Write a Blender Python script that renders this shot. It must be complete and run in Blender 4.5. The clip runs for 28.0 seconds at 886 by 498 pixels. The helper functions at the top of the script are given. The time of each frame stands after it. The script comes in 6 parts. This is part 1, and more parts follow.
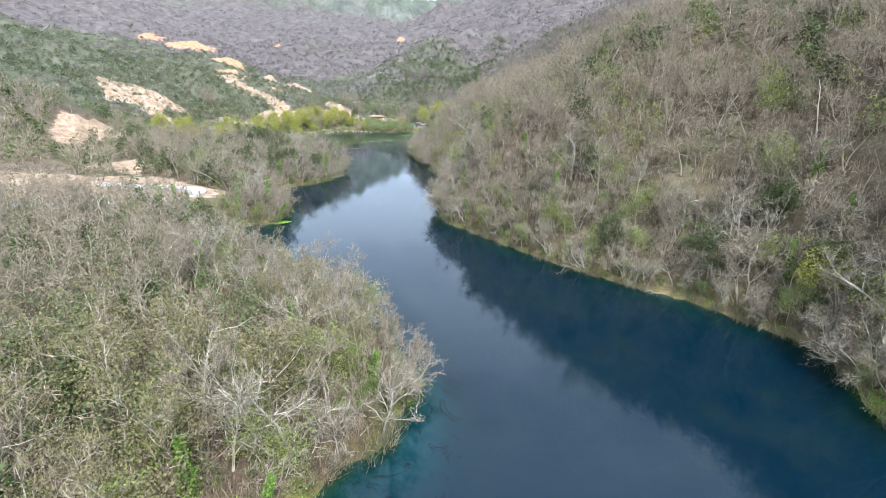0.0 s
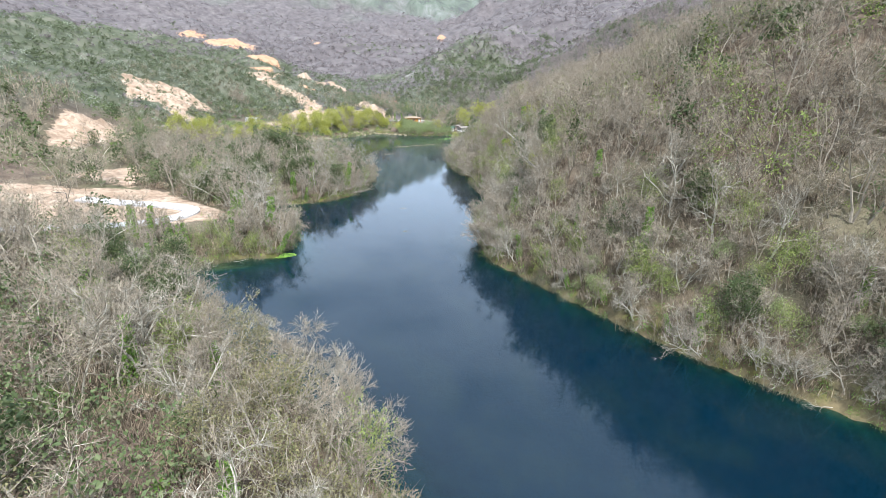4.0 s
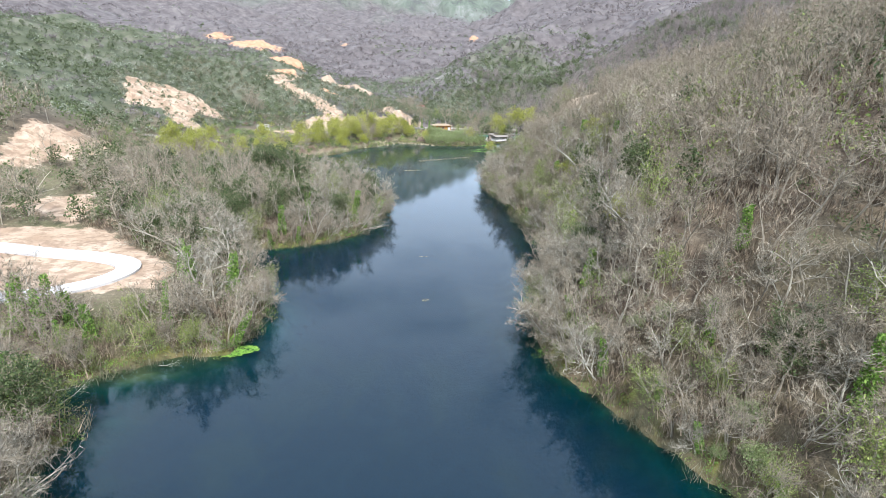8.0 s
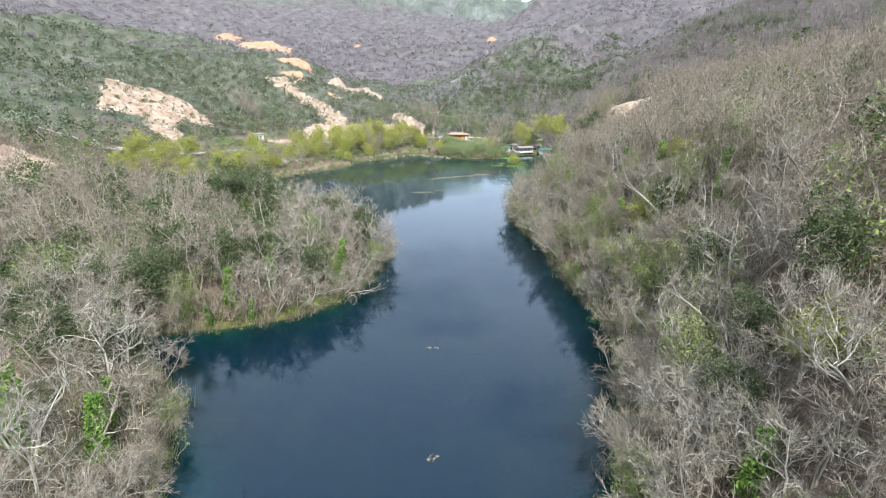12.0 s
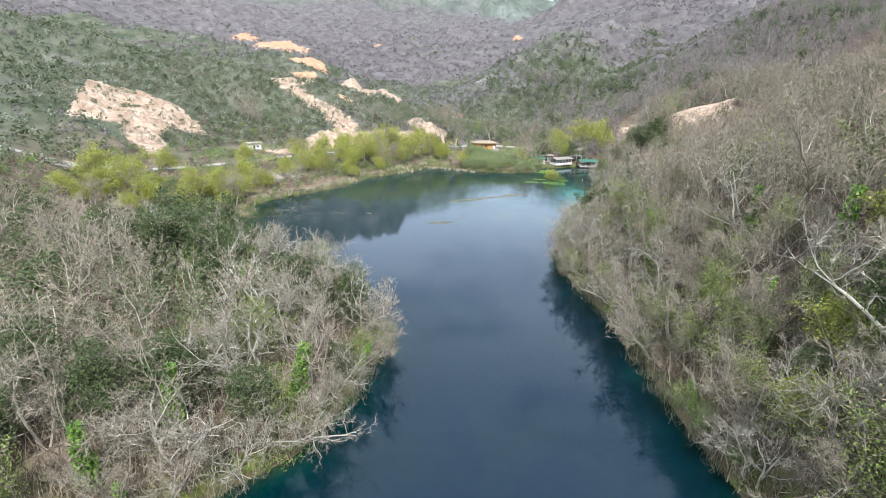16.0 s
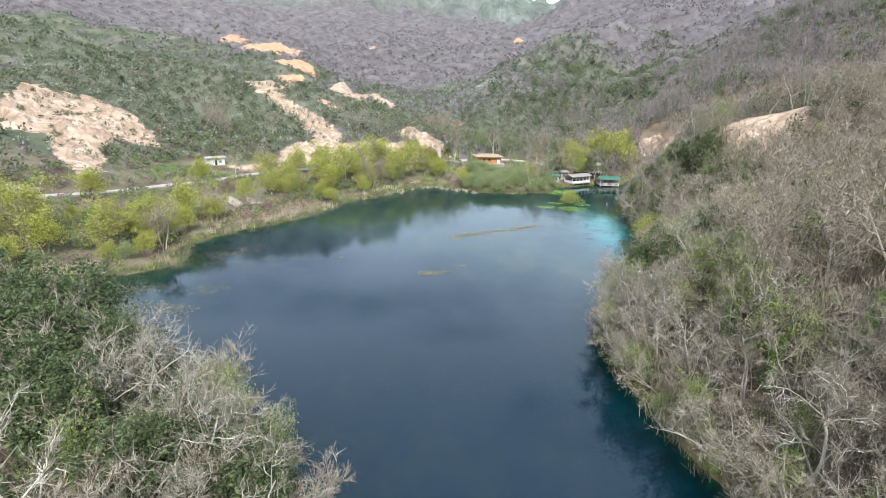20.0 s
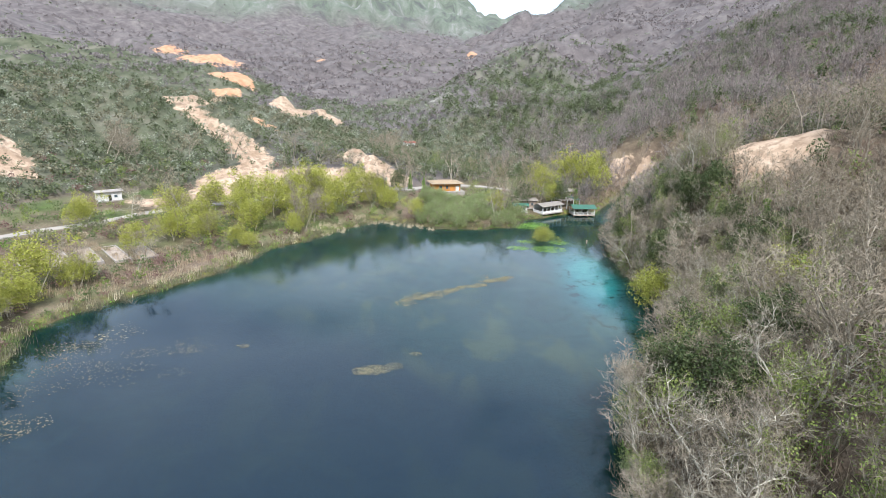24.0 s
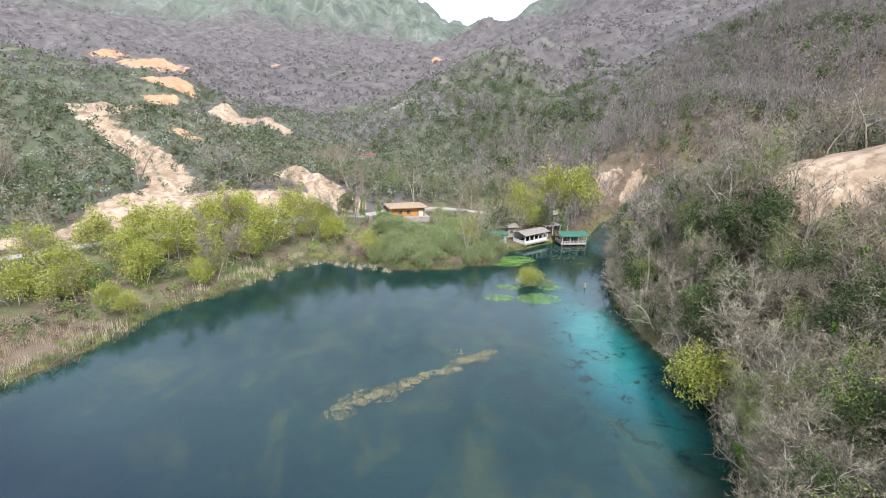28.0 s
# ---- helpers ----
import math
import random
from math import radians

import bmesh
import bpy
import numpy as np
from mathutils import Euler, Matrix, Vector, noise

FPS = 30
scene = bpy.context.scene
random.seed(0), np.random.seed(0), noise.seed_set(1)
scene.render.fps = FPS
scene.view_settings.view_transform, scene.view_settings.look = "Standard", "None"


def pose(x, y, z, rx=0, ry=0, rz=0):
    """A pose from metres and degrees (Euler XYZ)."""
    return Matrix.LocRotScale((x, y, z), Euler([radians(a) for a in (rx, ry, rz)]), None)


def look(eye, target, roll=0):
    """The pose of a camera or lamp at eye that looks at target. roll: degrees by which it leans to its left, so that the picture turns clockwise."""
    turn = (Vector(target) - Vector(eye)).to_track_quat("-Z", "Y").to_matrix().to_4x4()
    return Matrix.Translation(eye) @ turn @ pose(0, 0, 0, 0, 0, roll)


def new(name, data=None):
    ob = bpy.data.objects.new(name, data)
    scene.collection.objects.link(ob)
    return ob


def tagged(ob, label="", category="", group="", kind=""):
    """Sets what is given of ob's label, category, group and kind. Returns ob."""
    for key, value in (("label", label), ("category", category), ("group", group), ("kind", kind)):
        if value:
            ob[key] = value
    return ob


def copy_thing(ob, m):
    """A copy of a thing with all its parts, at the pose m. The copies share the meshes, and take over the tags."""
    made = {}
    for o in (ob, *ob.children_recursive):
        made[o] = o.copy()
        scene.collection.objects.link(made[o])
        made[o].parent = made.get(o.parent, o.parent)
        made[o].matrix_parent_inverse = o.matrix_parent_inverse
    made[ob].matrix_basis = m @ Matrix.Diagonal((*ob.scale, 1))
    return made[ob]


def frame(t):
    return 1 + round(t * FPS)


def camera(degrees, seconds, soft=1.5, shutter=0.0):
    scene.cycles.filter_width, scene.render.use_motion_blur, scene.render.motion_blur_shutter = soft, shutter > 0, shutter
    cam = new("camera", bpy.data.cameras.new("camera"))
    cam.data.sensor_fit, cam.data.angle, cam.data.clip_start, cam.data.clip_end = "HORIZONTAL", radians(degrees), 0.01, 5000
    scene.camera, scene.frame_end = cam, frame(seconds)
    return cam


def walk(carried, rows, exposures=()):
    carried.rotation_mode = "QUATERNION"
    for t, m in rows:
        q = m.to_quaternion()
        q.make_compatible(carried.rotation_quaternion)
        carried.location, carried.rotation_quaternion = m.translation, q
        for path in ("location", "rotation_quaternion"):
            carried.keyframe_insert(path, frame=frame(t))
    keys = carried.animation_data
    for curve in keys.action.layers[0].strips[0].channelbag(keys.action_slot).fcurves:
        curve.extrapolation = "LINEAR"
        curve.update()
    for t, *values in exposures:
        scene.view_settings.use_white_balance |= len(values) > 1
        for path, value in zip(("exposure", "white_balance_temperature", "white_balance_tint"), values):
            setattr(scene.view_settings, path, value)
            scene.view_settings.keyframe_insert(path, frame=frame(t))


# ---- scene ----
cam = camera(82.7, 28.0, 0.85)
PATH = [
    (0, (-4.865, -145.024, 40.942), (-4.52, -143.162, 40.298), 1.5),
    (0.5, (-4.438, -141.94, 40.94), (-4.142, -140.071, 40.295), 1.5),
    (1, (-3.956, -138.42, 40.991), (-3.722, -136.542, 40.344), 1.5),
    (1.5, (-3.507, -134.458, 40.988), (-3.278, -132.58, 40.339), 1.5),
    (2, (-2.972, -130.135, 40.949), (-2.744, -128.257, 40.3), 1.5),
    (2.5, (-2.397, -125.496, 40.776), (-2.168, -123.618, 40.126), 1.6),
    (3, (-1.893, -120.885, 40.617), (-1.672, -119.006, 39.967), 1.7),
    (3.5, (-1.42, -115.92, 40.482), (-1.201, -114.041, 39.832), 1.8),
    (5.5, (-0.172, -94.721, 40.243), (-0.006, -92.837, 39.595), 1.9),
    (6, (0.361, -89.21, 40.443), (0.52, -87.325, 39.794), 1.9),
    (6.5, (0.773, -83.756, 40.6), (0.902, -81.869, 39.952), 1.8),
    (7, (1.074, -78.42, 40.666), (1.191, -76.532, 40.019), 1.8),
    (7.5, (1.397, -73.049, 40.715), (1.513, -71.16, 40.069), 1.8),
    (8, (1.681, -67.667, 40.791), (1.78, -65.777, 40.145), 1.8),
    (8.5, (1.88, -62.343, 40.894), (1.937, -60.452, 40.248), 1.8),
    (9, (2.063, -57.091, 40.949), (2.106, -55.199, 40.303), 1.8),
    (9.5, (2.084, -51.888, 40.951), (2.127, -49.996, 40.306), 1.9),
    (10, (2.165, -46.702, 40.959), (2.21, -44.809, 40.315), 1.9),
    (10.5, (2.318, -41.343, 40.935), (2.361, -39.449, 40.293), 1.9),
    (11, (2.265, -36.367, 40.735), (2.308, -34.473, 40.095), 1.9),
    (11.5, (2.483, -30.819, 40.63), (2.527, -28.924, 39.992), 2.0),
    (12, (2.52, -25.73, 40.924), (2.564, -23.835, 40.285), 1.9),
    (12.5, (2.563, -20.332, 40.942), (2.607, -18.437, 40.303), 1.9),
    (14.5, (2.376, 1.145, 40.527), (2.365, 3.042, 39.892), 1.9),
    (15, (2.392, 6.342, 40.459), (2.351, 8.238, 39.823), 1.9),
    (15.5, (2.332, 11.377, 40.532), (2.291, 13.272, 39.895), 1.8),
    (16, (2.188, 16.523, 40.698), (2.148, 18.418, 40.059), 1.7),
    (16.5, (2.19, 21.732, 40.824), (2.15, 23.628, 40.191), 1.7),
    (17, (2.17, 26.946, 40.887), (2.129, 28.856, 40.294), 1.7),
    (17.5, (2.17, 32.051, 40.842), (2.13, 33.974, 40.293), 1.7),
    (18, (2.173, 37.04, 40.759), (2.132, 38.966, 40.223), 1.7),
    (18.5, (2.148, 41.951, 40.707), (2.108, 43.877, 40.172), 1.7),
    (19, (2.105, 46.865, 40.634), (2.064, 48.792, 40.099), 1.7),
    (19.5, (1.982, 51.633, 40.567), (1.944, 53.551, 40.003), 1.8),
    (20, (1.827, 56.27, 40.481), (1.793, 58.17, 39.856), 1.8),
    (20.5, (1.692, 60.903, 40.398), (1.662, 62.785, 39.721), 1.9),
    (21, (1.86, 65.168, 40.513), (1.828, 67.048, 39.831), 1.8),
    (21.5, (2.115, 69.675, 40.52), (2.11, 71.555, 39.838), 1.8),
    (23.5, (3.012, 85.638, 41.654), (3.142, 87.515, 40.977), 1.8),
    (24, (3.411, 90.358, 41.658), (3.54, 92.269, 41.084), 1.8),
    (24.5, (3.787, 94.993, 41.533), (3.915, 96.913, 40.986), 1.8),
    (25, (4.057, 99.563, 41.453), (4.185, 101.482, 40.904), 1.8),
    (25.5, (4.591, 104.246, 41.38), (4.763, 106.162, 40.834), 1.8),
    (26, (5.209, 108.795, 41.462), (5.42, 110.707, 40.916), 1.8),
    (26.5, (5.693, 113.285, 41.504), (5.921, 115.195, 40.959), 1.8),
    (27, (6.277, 117.766, 41.4), (6.51, 119.676, 40.854), 1.8),
    (27.5, (7.283, 122.464, 41.309), (7.521, 124.373, 40.763), 1.7),
    (28, (8.116, 126.946, 41.381), (8.368, 128.854, 40.835), 1.6),
]
walk(cam, [(t, look(eye, target, roll)) for t, eye, target, roll in PATH], [(0, 0.72, 5850, 9), (14, 0.62, 5850, 9), (28, 0.47, 6050, 10)])

# ---------------------------------------------------------------- sky, sun, exposure
SUN_AZ, SUN_EL = 172.0, 50.0          # compass turn from +y towards +x, height, degrees

world = bpy.data.worlds.new("sky")
scene.world = world
world.use_nodes = True
wn, wl = world.node_tree.nodes, world.node_tree.links
wn.clear()
sky = wn.new("ShaderNodeTexSky")
sky.sky_type, sky.sun_disc = "NISHITA", False
sky.sun_elevation, sky.sun_rotation = radians(SUN_EL), radians(SUN_AZ)
sky.air_density, sky.dust_density, sky.ozone_density = 1.0, 2.5, 1.0
tc = wn.new("ShaderNodeTexCoord")
mp = wn.new("ShaderNodeMapping")
mp.inputs["Scale"].default_value = (1.0, 1.0, 2.6)
cn = wn.new("ShaderNodeTexNoise")
cn.inputs["Scale"].default_value, cn.inputs["Detail"].default_value, cn.inputs["Roughness"].default_value = 2.0, 5, 0.5
cr = wn.new("ShaderNodeValToRGB")
cr.color_ramp.elements[0].position, cr.color_ramp.elements[1].position = 0.20, 0.50
mx = wn.new("ShaderNodeMix")
mx.data_type = "RGBA"
mx.inputs[7].default_value = (9.2, 10.5, 12.2, 1)
bg = wn.new("ShaderNodeBackground")
bg.inputs["Strength"].default_value = 0.122
wo = wn.new("ShaderNodeOutputWorld")
wl.new(tc.outputs["Generated"], mp.inputs["Vector"])
wl.new(mp.outputs["Vector"], cn.inputs["Vector"])
wl.new(cn.outputs["Fac"], cr.inputs["Fac"])
wl.new(cr.outputs["Color"], mx.inputs[0])
wl.new(sky.outputs["Color"], mx.inputs[6])
wl.new(mx.outputs[2], bg.inputs["Color"])
wl.new(bg.outputs["Background"], wo.inputs["Surface"])

sun_data = bpy.data.lights.new("sun", "SUN")
sun_data.energy, sun_data.angle, sun_data.color = 4.9, radians(2.0), (1.0, 0.97, 0.92)
sun = new("sun", sun_data)
az, el = radians(SUN_AZ), radians(SUN_EL)
sun_dir = Vector((math.sin(az) * math.cos(el), math.cos(az) * math.cos(el), math.sin(el)))
sun.matrix_world = look(sun_dir * 800 + Vector((0, 100, 0)), (0, 100, 0))

# ---------------------------------------------------------------- materials
class Nodes:
    """Short forms for building a node material."""

    def __init__(self, name):
        self.mat = bpy.data.materials.new(name)
        self.mat.use_nodes = True
        self.n, self.l = self.mat.node_tree.nodes, self.mat.node_tree.links
        self.n.clear()
        self.out = self.n.new("ShaderNodeOutputMaterial")
        self.bsdf = self.n.new("ShaderNodeBsdfPrincipled")
        self.l.new(self.bsdf.outputs[0], self.out.inputs["Surface"])

    def put(self, socket, value):
        if isinstance(value, bpy.types.NodeSocket):
            self.l.new(value, socket)
        elif isinstance(value, tuple) and len(value) == 3 and socket.type == "RGBA":
            socket.default_value = (*value, 1)
        else:
            socket.default_value = value

    def position(self):
        return self.n.new("ShaderNodeNewGeometry").outputs["Position"]

    def local(self):
        return self.n.new("ShaderNodeTexCoord").outputs["Object"]

    def noise(self, vec, scale, detail=4, rough=0.55, warp=0.0):
        t = self.n.new("ShaderNodeTexNoise")
        t.inputs["Scale"].default_value, t.inputs["Detail"].default_value = scale, detail
        t.inputs["Roughness"].default_value, t.inputs["Distortion"].default_value = rough, warp
        self.l.new(vec, t.inputs["Vector"])
        return t.outputs["Fac"]

    def voronoi(self, vec, scale, out="Distance"):
        t = self.n.new("ShaderNodeTexVoronoi")
        t.inputs["Scale"].default_value = scale
        self.l.new(vec, t.inputs["Vector"])
        return t.outputs[out]

    def stretch(self, vec, sx, sy, sz, turn=0.0):
        m = self.n.new("ShaderNodeMapping")
        m.inputs["Scale"].default_value = (sx, sy, sz)
        m.inputs["Rotation"].default_value = (0, 0, radians(turn))
        self.l.new(vec, m.inputs["Vector"])
        return m.outputs["Vector"]

    def ramp(self, fac, *stops):
        r = self.n.new("ShaderNodeValToRGB")
        e = r.color_ramp.elements
        while len(e) < len(stops):
            e.new(0.5)
        for el_, (p, c) in zip(e, stops):
            el_.position = p
            el_.color = (*c, 1) if isinstance(c, tuple) else (c, c, c, 1)
        self.l.new(fac, r.inputs["Fac"])
        return r.outputs["Color"]

    def mix(self, fac, a, b, how="MIX"):
        m = self.n.new("ShaderNodeMix")
        m.data_type, m.blend_type = "RGBA", how
        self.put(m.inputs[0], fac), self.put(m.inputs[6], a), self.put(m.inputs[7], b)
        return m.outputs[2]

    def math(self, op, a, b=0.0, clamp=False):
        m = self.n.new("ShaderNodeMath")
        m.operation, m.use_clamp = op, clamp
        self.put(m.inputs[0], a), self.put(m.inputs[1], b)
        return m.outputs[0]

    def attr(self, name):
        a = self.n.new("ShaderNodeAttribute")
        a.attribute_name = name
        return a.outputs["Fac"]

    def island(self):
        return self.n.new("ShaderNodeNewGeometry").outputs["Random Per Island"]

    def random(self):
        return self.n.new("ShaderNodeObjectInfo").outputs["Random"]

    def bump(self, height, strength=0.3, distance=0.1):
        b = self.n.new("ShaderNodeBump")
        b.inputs["Strength"].default_value, b.inputs["Distance"].default_value = strength, distance
        self.l.new(height, b.inputs["Height"])
        self.l.new(b.outputs["Normal"], self.bsdf.inputs["Normal"])

    def done(self, color, rough=0.9, metal=0.0, spec=0.3):
        self.put(self.bsdf.inputs["Base Color"], color)
        self.put(self.bsdf.inputs["Roughness"], rough)
        self.put(self.bsdf.inputs["Metallic"], metal)
        self.put(self.bsdf.inputs["Specular IOR Level"], spec)
        return self.mat


def wood_bark(name, dark, light, tint=(0.3, 0.24, 0.2)):
    """Bark and twigs: streaked, with a shift from tree to tree."""
    m = Nodes(name)
    g = m.noise(m.stretch(m.local(), 3, 3, 0.7), 2.5, 5)
    c = m.ramp(g, (0.3, dark), (0.7, light))
    c = m.mix(m.math("MULTIPLY", m.attr("tint"), 0.6), c, tint)
    c = m.mix(m.ramp(m.island(), (0.2, 0.85), (0.45, 0.0)), c, tuple(v * 0.42 for v in dark))
    c = m.mix(m.ramp(m.island(), (0.86, 0.0), (1.0, 0.75)), c, tuple(min(v * 1.45, 0.8) for v in light))
    c = m.mix(m.math("MULTIPLY", m.random(), 0.3), c, dark)
    return m.done(c, 0.9, 0, 0.15)


def leafage(name, dark, mid, light):
    """Leaves: each leaf and each plant differs a little; some light comes through."""
    m = Nodes(name)
    c = m.ramp(m.island(), (0.0, dark), (0.5, mid), (1.0, light))
    c = m.mix(m.math("MULTIPLY", m.attr("tint"), 0.55), c, dark)
    c = m.mix(m.math("MULTIPLY", m.random(), 0.35), c, mid)
    m.done(c, 0.65, 0, 0.25)
    tr = m.n.new("ShaderNodeBsdfTranslucent")
    m.l.new(c, tr.inputs["Color"])
    ms = m.n.new("ShaderNodeMixShader")
    ms.inputs[0].default_value = 0.3
    m.l.new(m.bsdf.outputs[0], ms.inputs[1])
    m.l.new(tr.outputs[0], ms.inputs[2])
    m.l.new(ms.outputs[0], m.out.inputs["Surface"])
    return m.mat


def painted(name, color, rough=0.6, spots=0.25, scale=3.0, metal=0.0):
    m = Nodes(name)
    n1, n2 = m.noise(m.local(), scale, 5), m.noise(m.local(), scale * 9, 3)
    dark = tuple(v * (1 - spots) for v in color)
    c = m.mix(m.ramp(n1, (0.35, 0.0), (0.65, 1.0)), dark, color)
    c = m.mix(m.math("MULTIPLY", n2, 0.3), c, tuple(v * 0.8 for v in color))
    m.bump(n2, 0.15, 0.02)
    return m.done(c, rough, metal)


M_BARK = wood_bark("bark_grey", (0.185, 0.158, 0.118), (0.42, 0.37, 0.29), (0.315, 0.26, 0.19))
M_PALE = wood_bark("bark_pale", (0.235, 0.21, 0.163), (0.52, 0.475, 0.38), (0.35, 0.307, 0.236))
M_TWIG = wood_bark("twigs", (0.185, 0.148, 0.105), (0.385, 0.325, 0.24), (0.26, 0.205, 0.15))
M_HAZE = leafage("fine_brushwood", (0.10, 0.092, 0.055), (0.185, 0.172, 0.108), (0.30, 0.275, 0.185))
M_TWIGPALE = wood_bark("twigs_pale", (0.175, 0.149, 0.11), (0.37, 0.323, 0.246), (0.25, 0.21, 0.156))
# darker than M_TWIG: the shade beneath the trees is put into the colour
M_SHADETWIG = wood_bark("shaded_undergrowth_twigs", (0.15, 0.112, 0.077), (0.31, 0.25, 0.175), (0.22, 0.16, 0.112))
M_IVY = leafage("ivy_leaves", (0.06, 0.115, 0.022), (0.14, 0.235, 0.04), (0.27, 0.39, 0.075))
M_SPRING = leafage("spring_leaves", (0.10, 0.13, 0.035), (0.19, 0.23, 0.06), (0.31, 0.345, 0.10))
M_WILLOW = leafage("willow_leaves", (0.13, 0.14, 0.022), (0.30, 0.305, 0.055), (0.46, 0.45, 0.11))
M_OAK = leafage("evergreen_leaves", (0.036, 0.052, 0.018), (0.075, 0.098, 0.036), (0.13, 0.155, 0.062))
M_BUSH = leafage("willow_bush_leaves", (0.12, 0.15, 0.055), (0.21, 0.25, 0.10), (0.33, 0.37, 0.17))
M_BUD = leafage("budding_leaves", (0.115, 0.105, 0.05), (0.195, 0.175, 0.082), (0.285, 0.25, 0.118))
M_BRUSH = leafage("brush_leaves", (0.06, 0.09, 0.03), (0.12, 0.15, 0.06), (0.22, 0.23, 0.11))
M_GREY = leafage("grey_scrub_leaves", (0.15, 0.165, 0.105), (0.25, 0.265, 0.185), (0.42, 0.42, 0.34))
M_DRY = leafage("dry_stems", (0.24, 0.17, 0.11), (0.40, 0.31, 0.21), (0.56, 0.47, 0.34))
M_REED = leafage("reed_stems", (0.30, 0.24, 0.15), (0.50, 0.43, 0.29), (0.66, 0.58, 0.42))
M_BRAMBLE = leafage("bramble_stems", (0.12, 0.07, 0.06), (0.22, 0.13, 0.11), (0.31, 0.22, 0.18))
# far crowns are paled in their base colour to stand in for haze
M_HAZYWOOD = leafage("hazy_wood_crowns", (0.145, 0.122, 0.117), (0.205, 0.174, 0.166), (0.27, 0.234, 0.218))
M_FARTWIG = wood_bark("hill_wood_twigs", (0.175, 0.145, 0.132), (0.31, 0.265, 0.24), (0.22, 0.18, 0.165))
# far evergreens are lighter than M_OAK, again with haze in the colour
M_FAROAK = leafage("far_evergreen_crowns", (0.075, 0.092, 0.045), (0.115, 0.13, 0.068), (0.18, 0.185, 0.11))
M_FRESH = leafage("fresh_plants", (0.10, 0.22, 0.03), (0.20, 0.36, 0.05), (0.32, 0.50, 0.09))
M_BLOSSOM = leafage("white_blossom", (0.42, 0.42, 0.36), (0.6, 0.6, 0.54), (0.75, 0.75, 0.7))


def ground_material():
    """Leaf litter, grass and bare pale soil, laid out by the ground's own layers."""
    m = Nodes("ground_cover")
    p = m.position()
    n_big, n_mid, n_small = m.noise(p, 0.02, 5), m.noise(p, 0.16, 6), m.noise(p, 1.6, 5)
    litter = m.ramp(n_mid, (0.28, (0.085, 0.060, 0.042)), (0.5, (0.165, 0.12, 0.083)), (0.75, (0.26, 0.20, 0.142)))
    litter = m.mix(m.ramp(n_small, (0.4, 0.0), (0.75, 0.6)), litter, (0.06, 0.040, 0.030))
    litter = m.mix(m.ramp(n_big, (0.48, 0.0), (0.66, 0.45)), litter, (0.11, 0.115, 0.055))
    litter = m.mix(m.ramp(m.noise(p, 5.5, 4, 0.7), (0.42, 0.55), (0.52, 0.0)), litter, (0.045, 0.034, 0.026))
    grass = m.ramp(n_mid, (0.3, (0.045, 0.065, 0.022)), (0.6, (0.09, 0.13, 0.035)), (0.8, (0.18, 0.18, 0.08)))
    grass = m.mix(m.ramp(n_small, (0.35, 0.0), (0.75, 0.5)), grass, (0.10, 0.10, 0.04))
    soil = m.ramp(n_mid, (0.3, (0.255, 0.172, 0.112)), (0.55, (0.37, 0.27, 0.188)), (0.75, (0.48, 0.375, 0.28)))
    gully = m.noise(m.stretch(p, 0.5, 0.5, 0.10), 0.9, 6, 0.65)
    # gully hollows are tinted darker, their shade painted into the soil colour
    soil = m.mix(m.ramp(gully, (0.40, 0.8), (0.54, 0.0)), soil, (0.20, 0.135, 0.09))
    rust = m.attr("rust")
    soil = m.mix(rust, soil, m.ramp(n_mid, (0.3, (0.33, 0.155, 0.08)), (0.7, (0.45, 0.25, 0.145))))
    rock = m.ramp(m.noise(p, 0.25, 6, 0.65), (0.3, (0.15, 0.14, 0.12)), (0.7, (0.33, 0.305, 0.265)))
    # far slopes: scrub, woods and pasture told apart by broad noise
    f1, f2 = m.noise(p, 0.06, 8, 0.68), m.noise(p, 0.0055, 4, 0.5)
    scrub = m.ramp(f1, (0.36, (0.045, 0.052, 0.03)), (0.5, (0.082, 0.086, 0.053)), (0.66, (0.135, 0.125, 0.092)))
    # ground of the far woods, lightened in colour to stand in for haze
    woods = m.ramp(f1, (0.36, (0.072, 0.060, 0.058)), (0.52, (0.112, 0.095, 0.091)), (0.68, (0.158, 0.138, 0.126)))
    pasture = m.ramp(m.noise(m.stretch(p, 1.6, 0.7, 0.7), 0.009, 12, 0.72, 0.8), (0.38, (0.07, 0.07, 0.064)), (0.47, (0.10, 0.115, 0.085)), (0.55, (0.13, 0.138, 0.112)), (0.64, (0.20, 0.195, 0.18)))
    far = m.mix(m.ramp(m.math("ADD", f2, m.attr("brown")), (0.45, 0.0), (0.55, 1.0)), scrub, woods)
    far = m.mix(m.attr("high"), far, pasture)
    # moss of the bank rim; its dark tones paint the shadow under overhanging growth
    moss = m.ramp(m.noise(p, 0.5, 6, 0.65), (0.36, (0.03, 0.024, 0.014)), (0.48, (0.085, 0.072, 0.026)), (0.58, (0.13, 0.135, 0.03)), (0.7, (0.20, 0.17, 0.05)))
    c = m.mix(m.attr("grass"), litter, grass)
    c = m.mix(m.attr("shaded_moss"), c, moss)
    c = m.mix(m.attr("far"), c, far)
    edge = m.math("ADD", m.attr("bare"), m.math("MULTIPLY", m.math("SUBTRACT", n_mid, 0.5), 0.9))
    edge = m.math("ADD", edge, m.math("MULTIPLY", m.math("SUBTRACT", m.noise(p, 0.6, 5, 0.7), 0.5), 0.6))
    c = m.mix(m.ramp(edge, (0.44, 0.0), (0.54, 1.0)), c, soil)
    c = m.mix(m.ramp(m.math("ADD", m.attr("rock"), m.math("MULTIPLY", m.math("SUBTRACT", n_mid, 0.5), 1.2)), (0.5, 0.0), (0.6, 1.0)), c, rock)
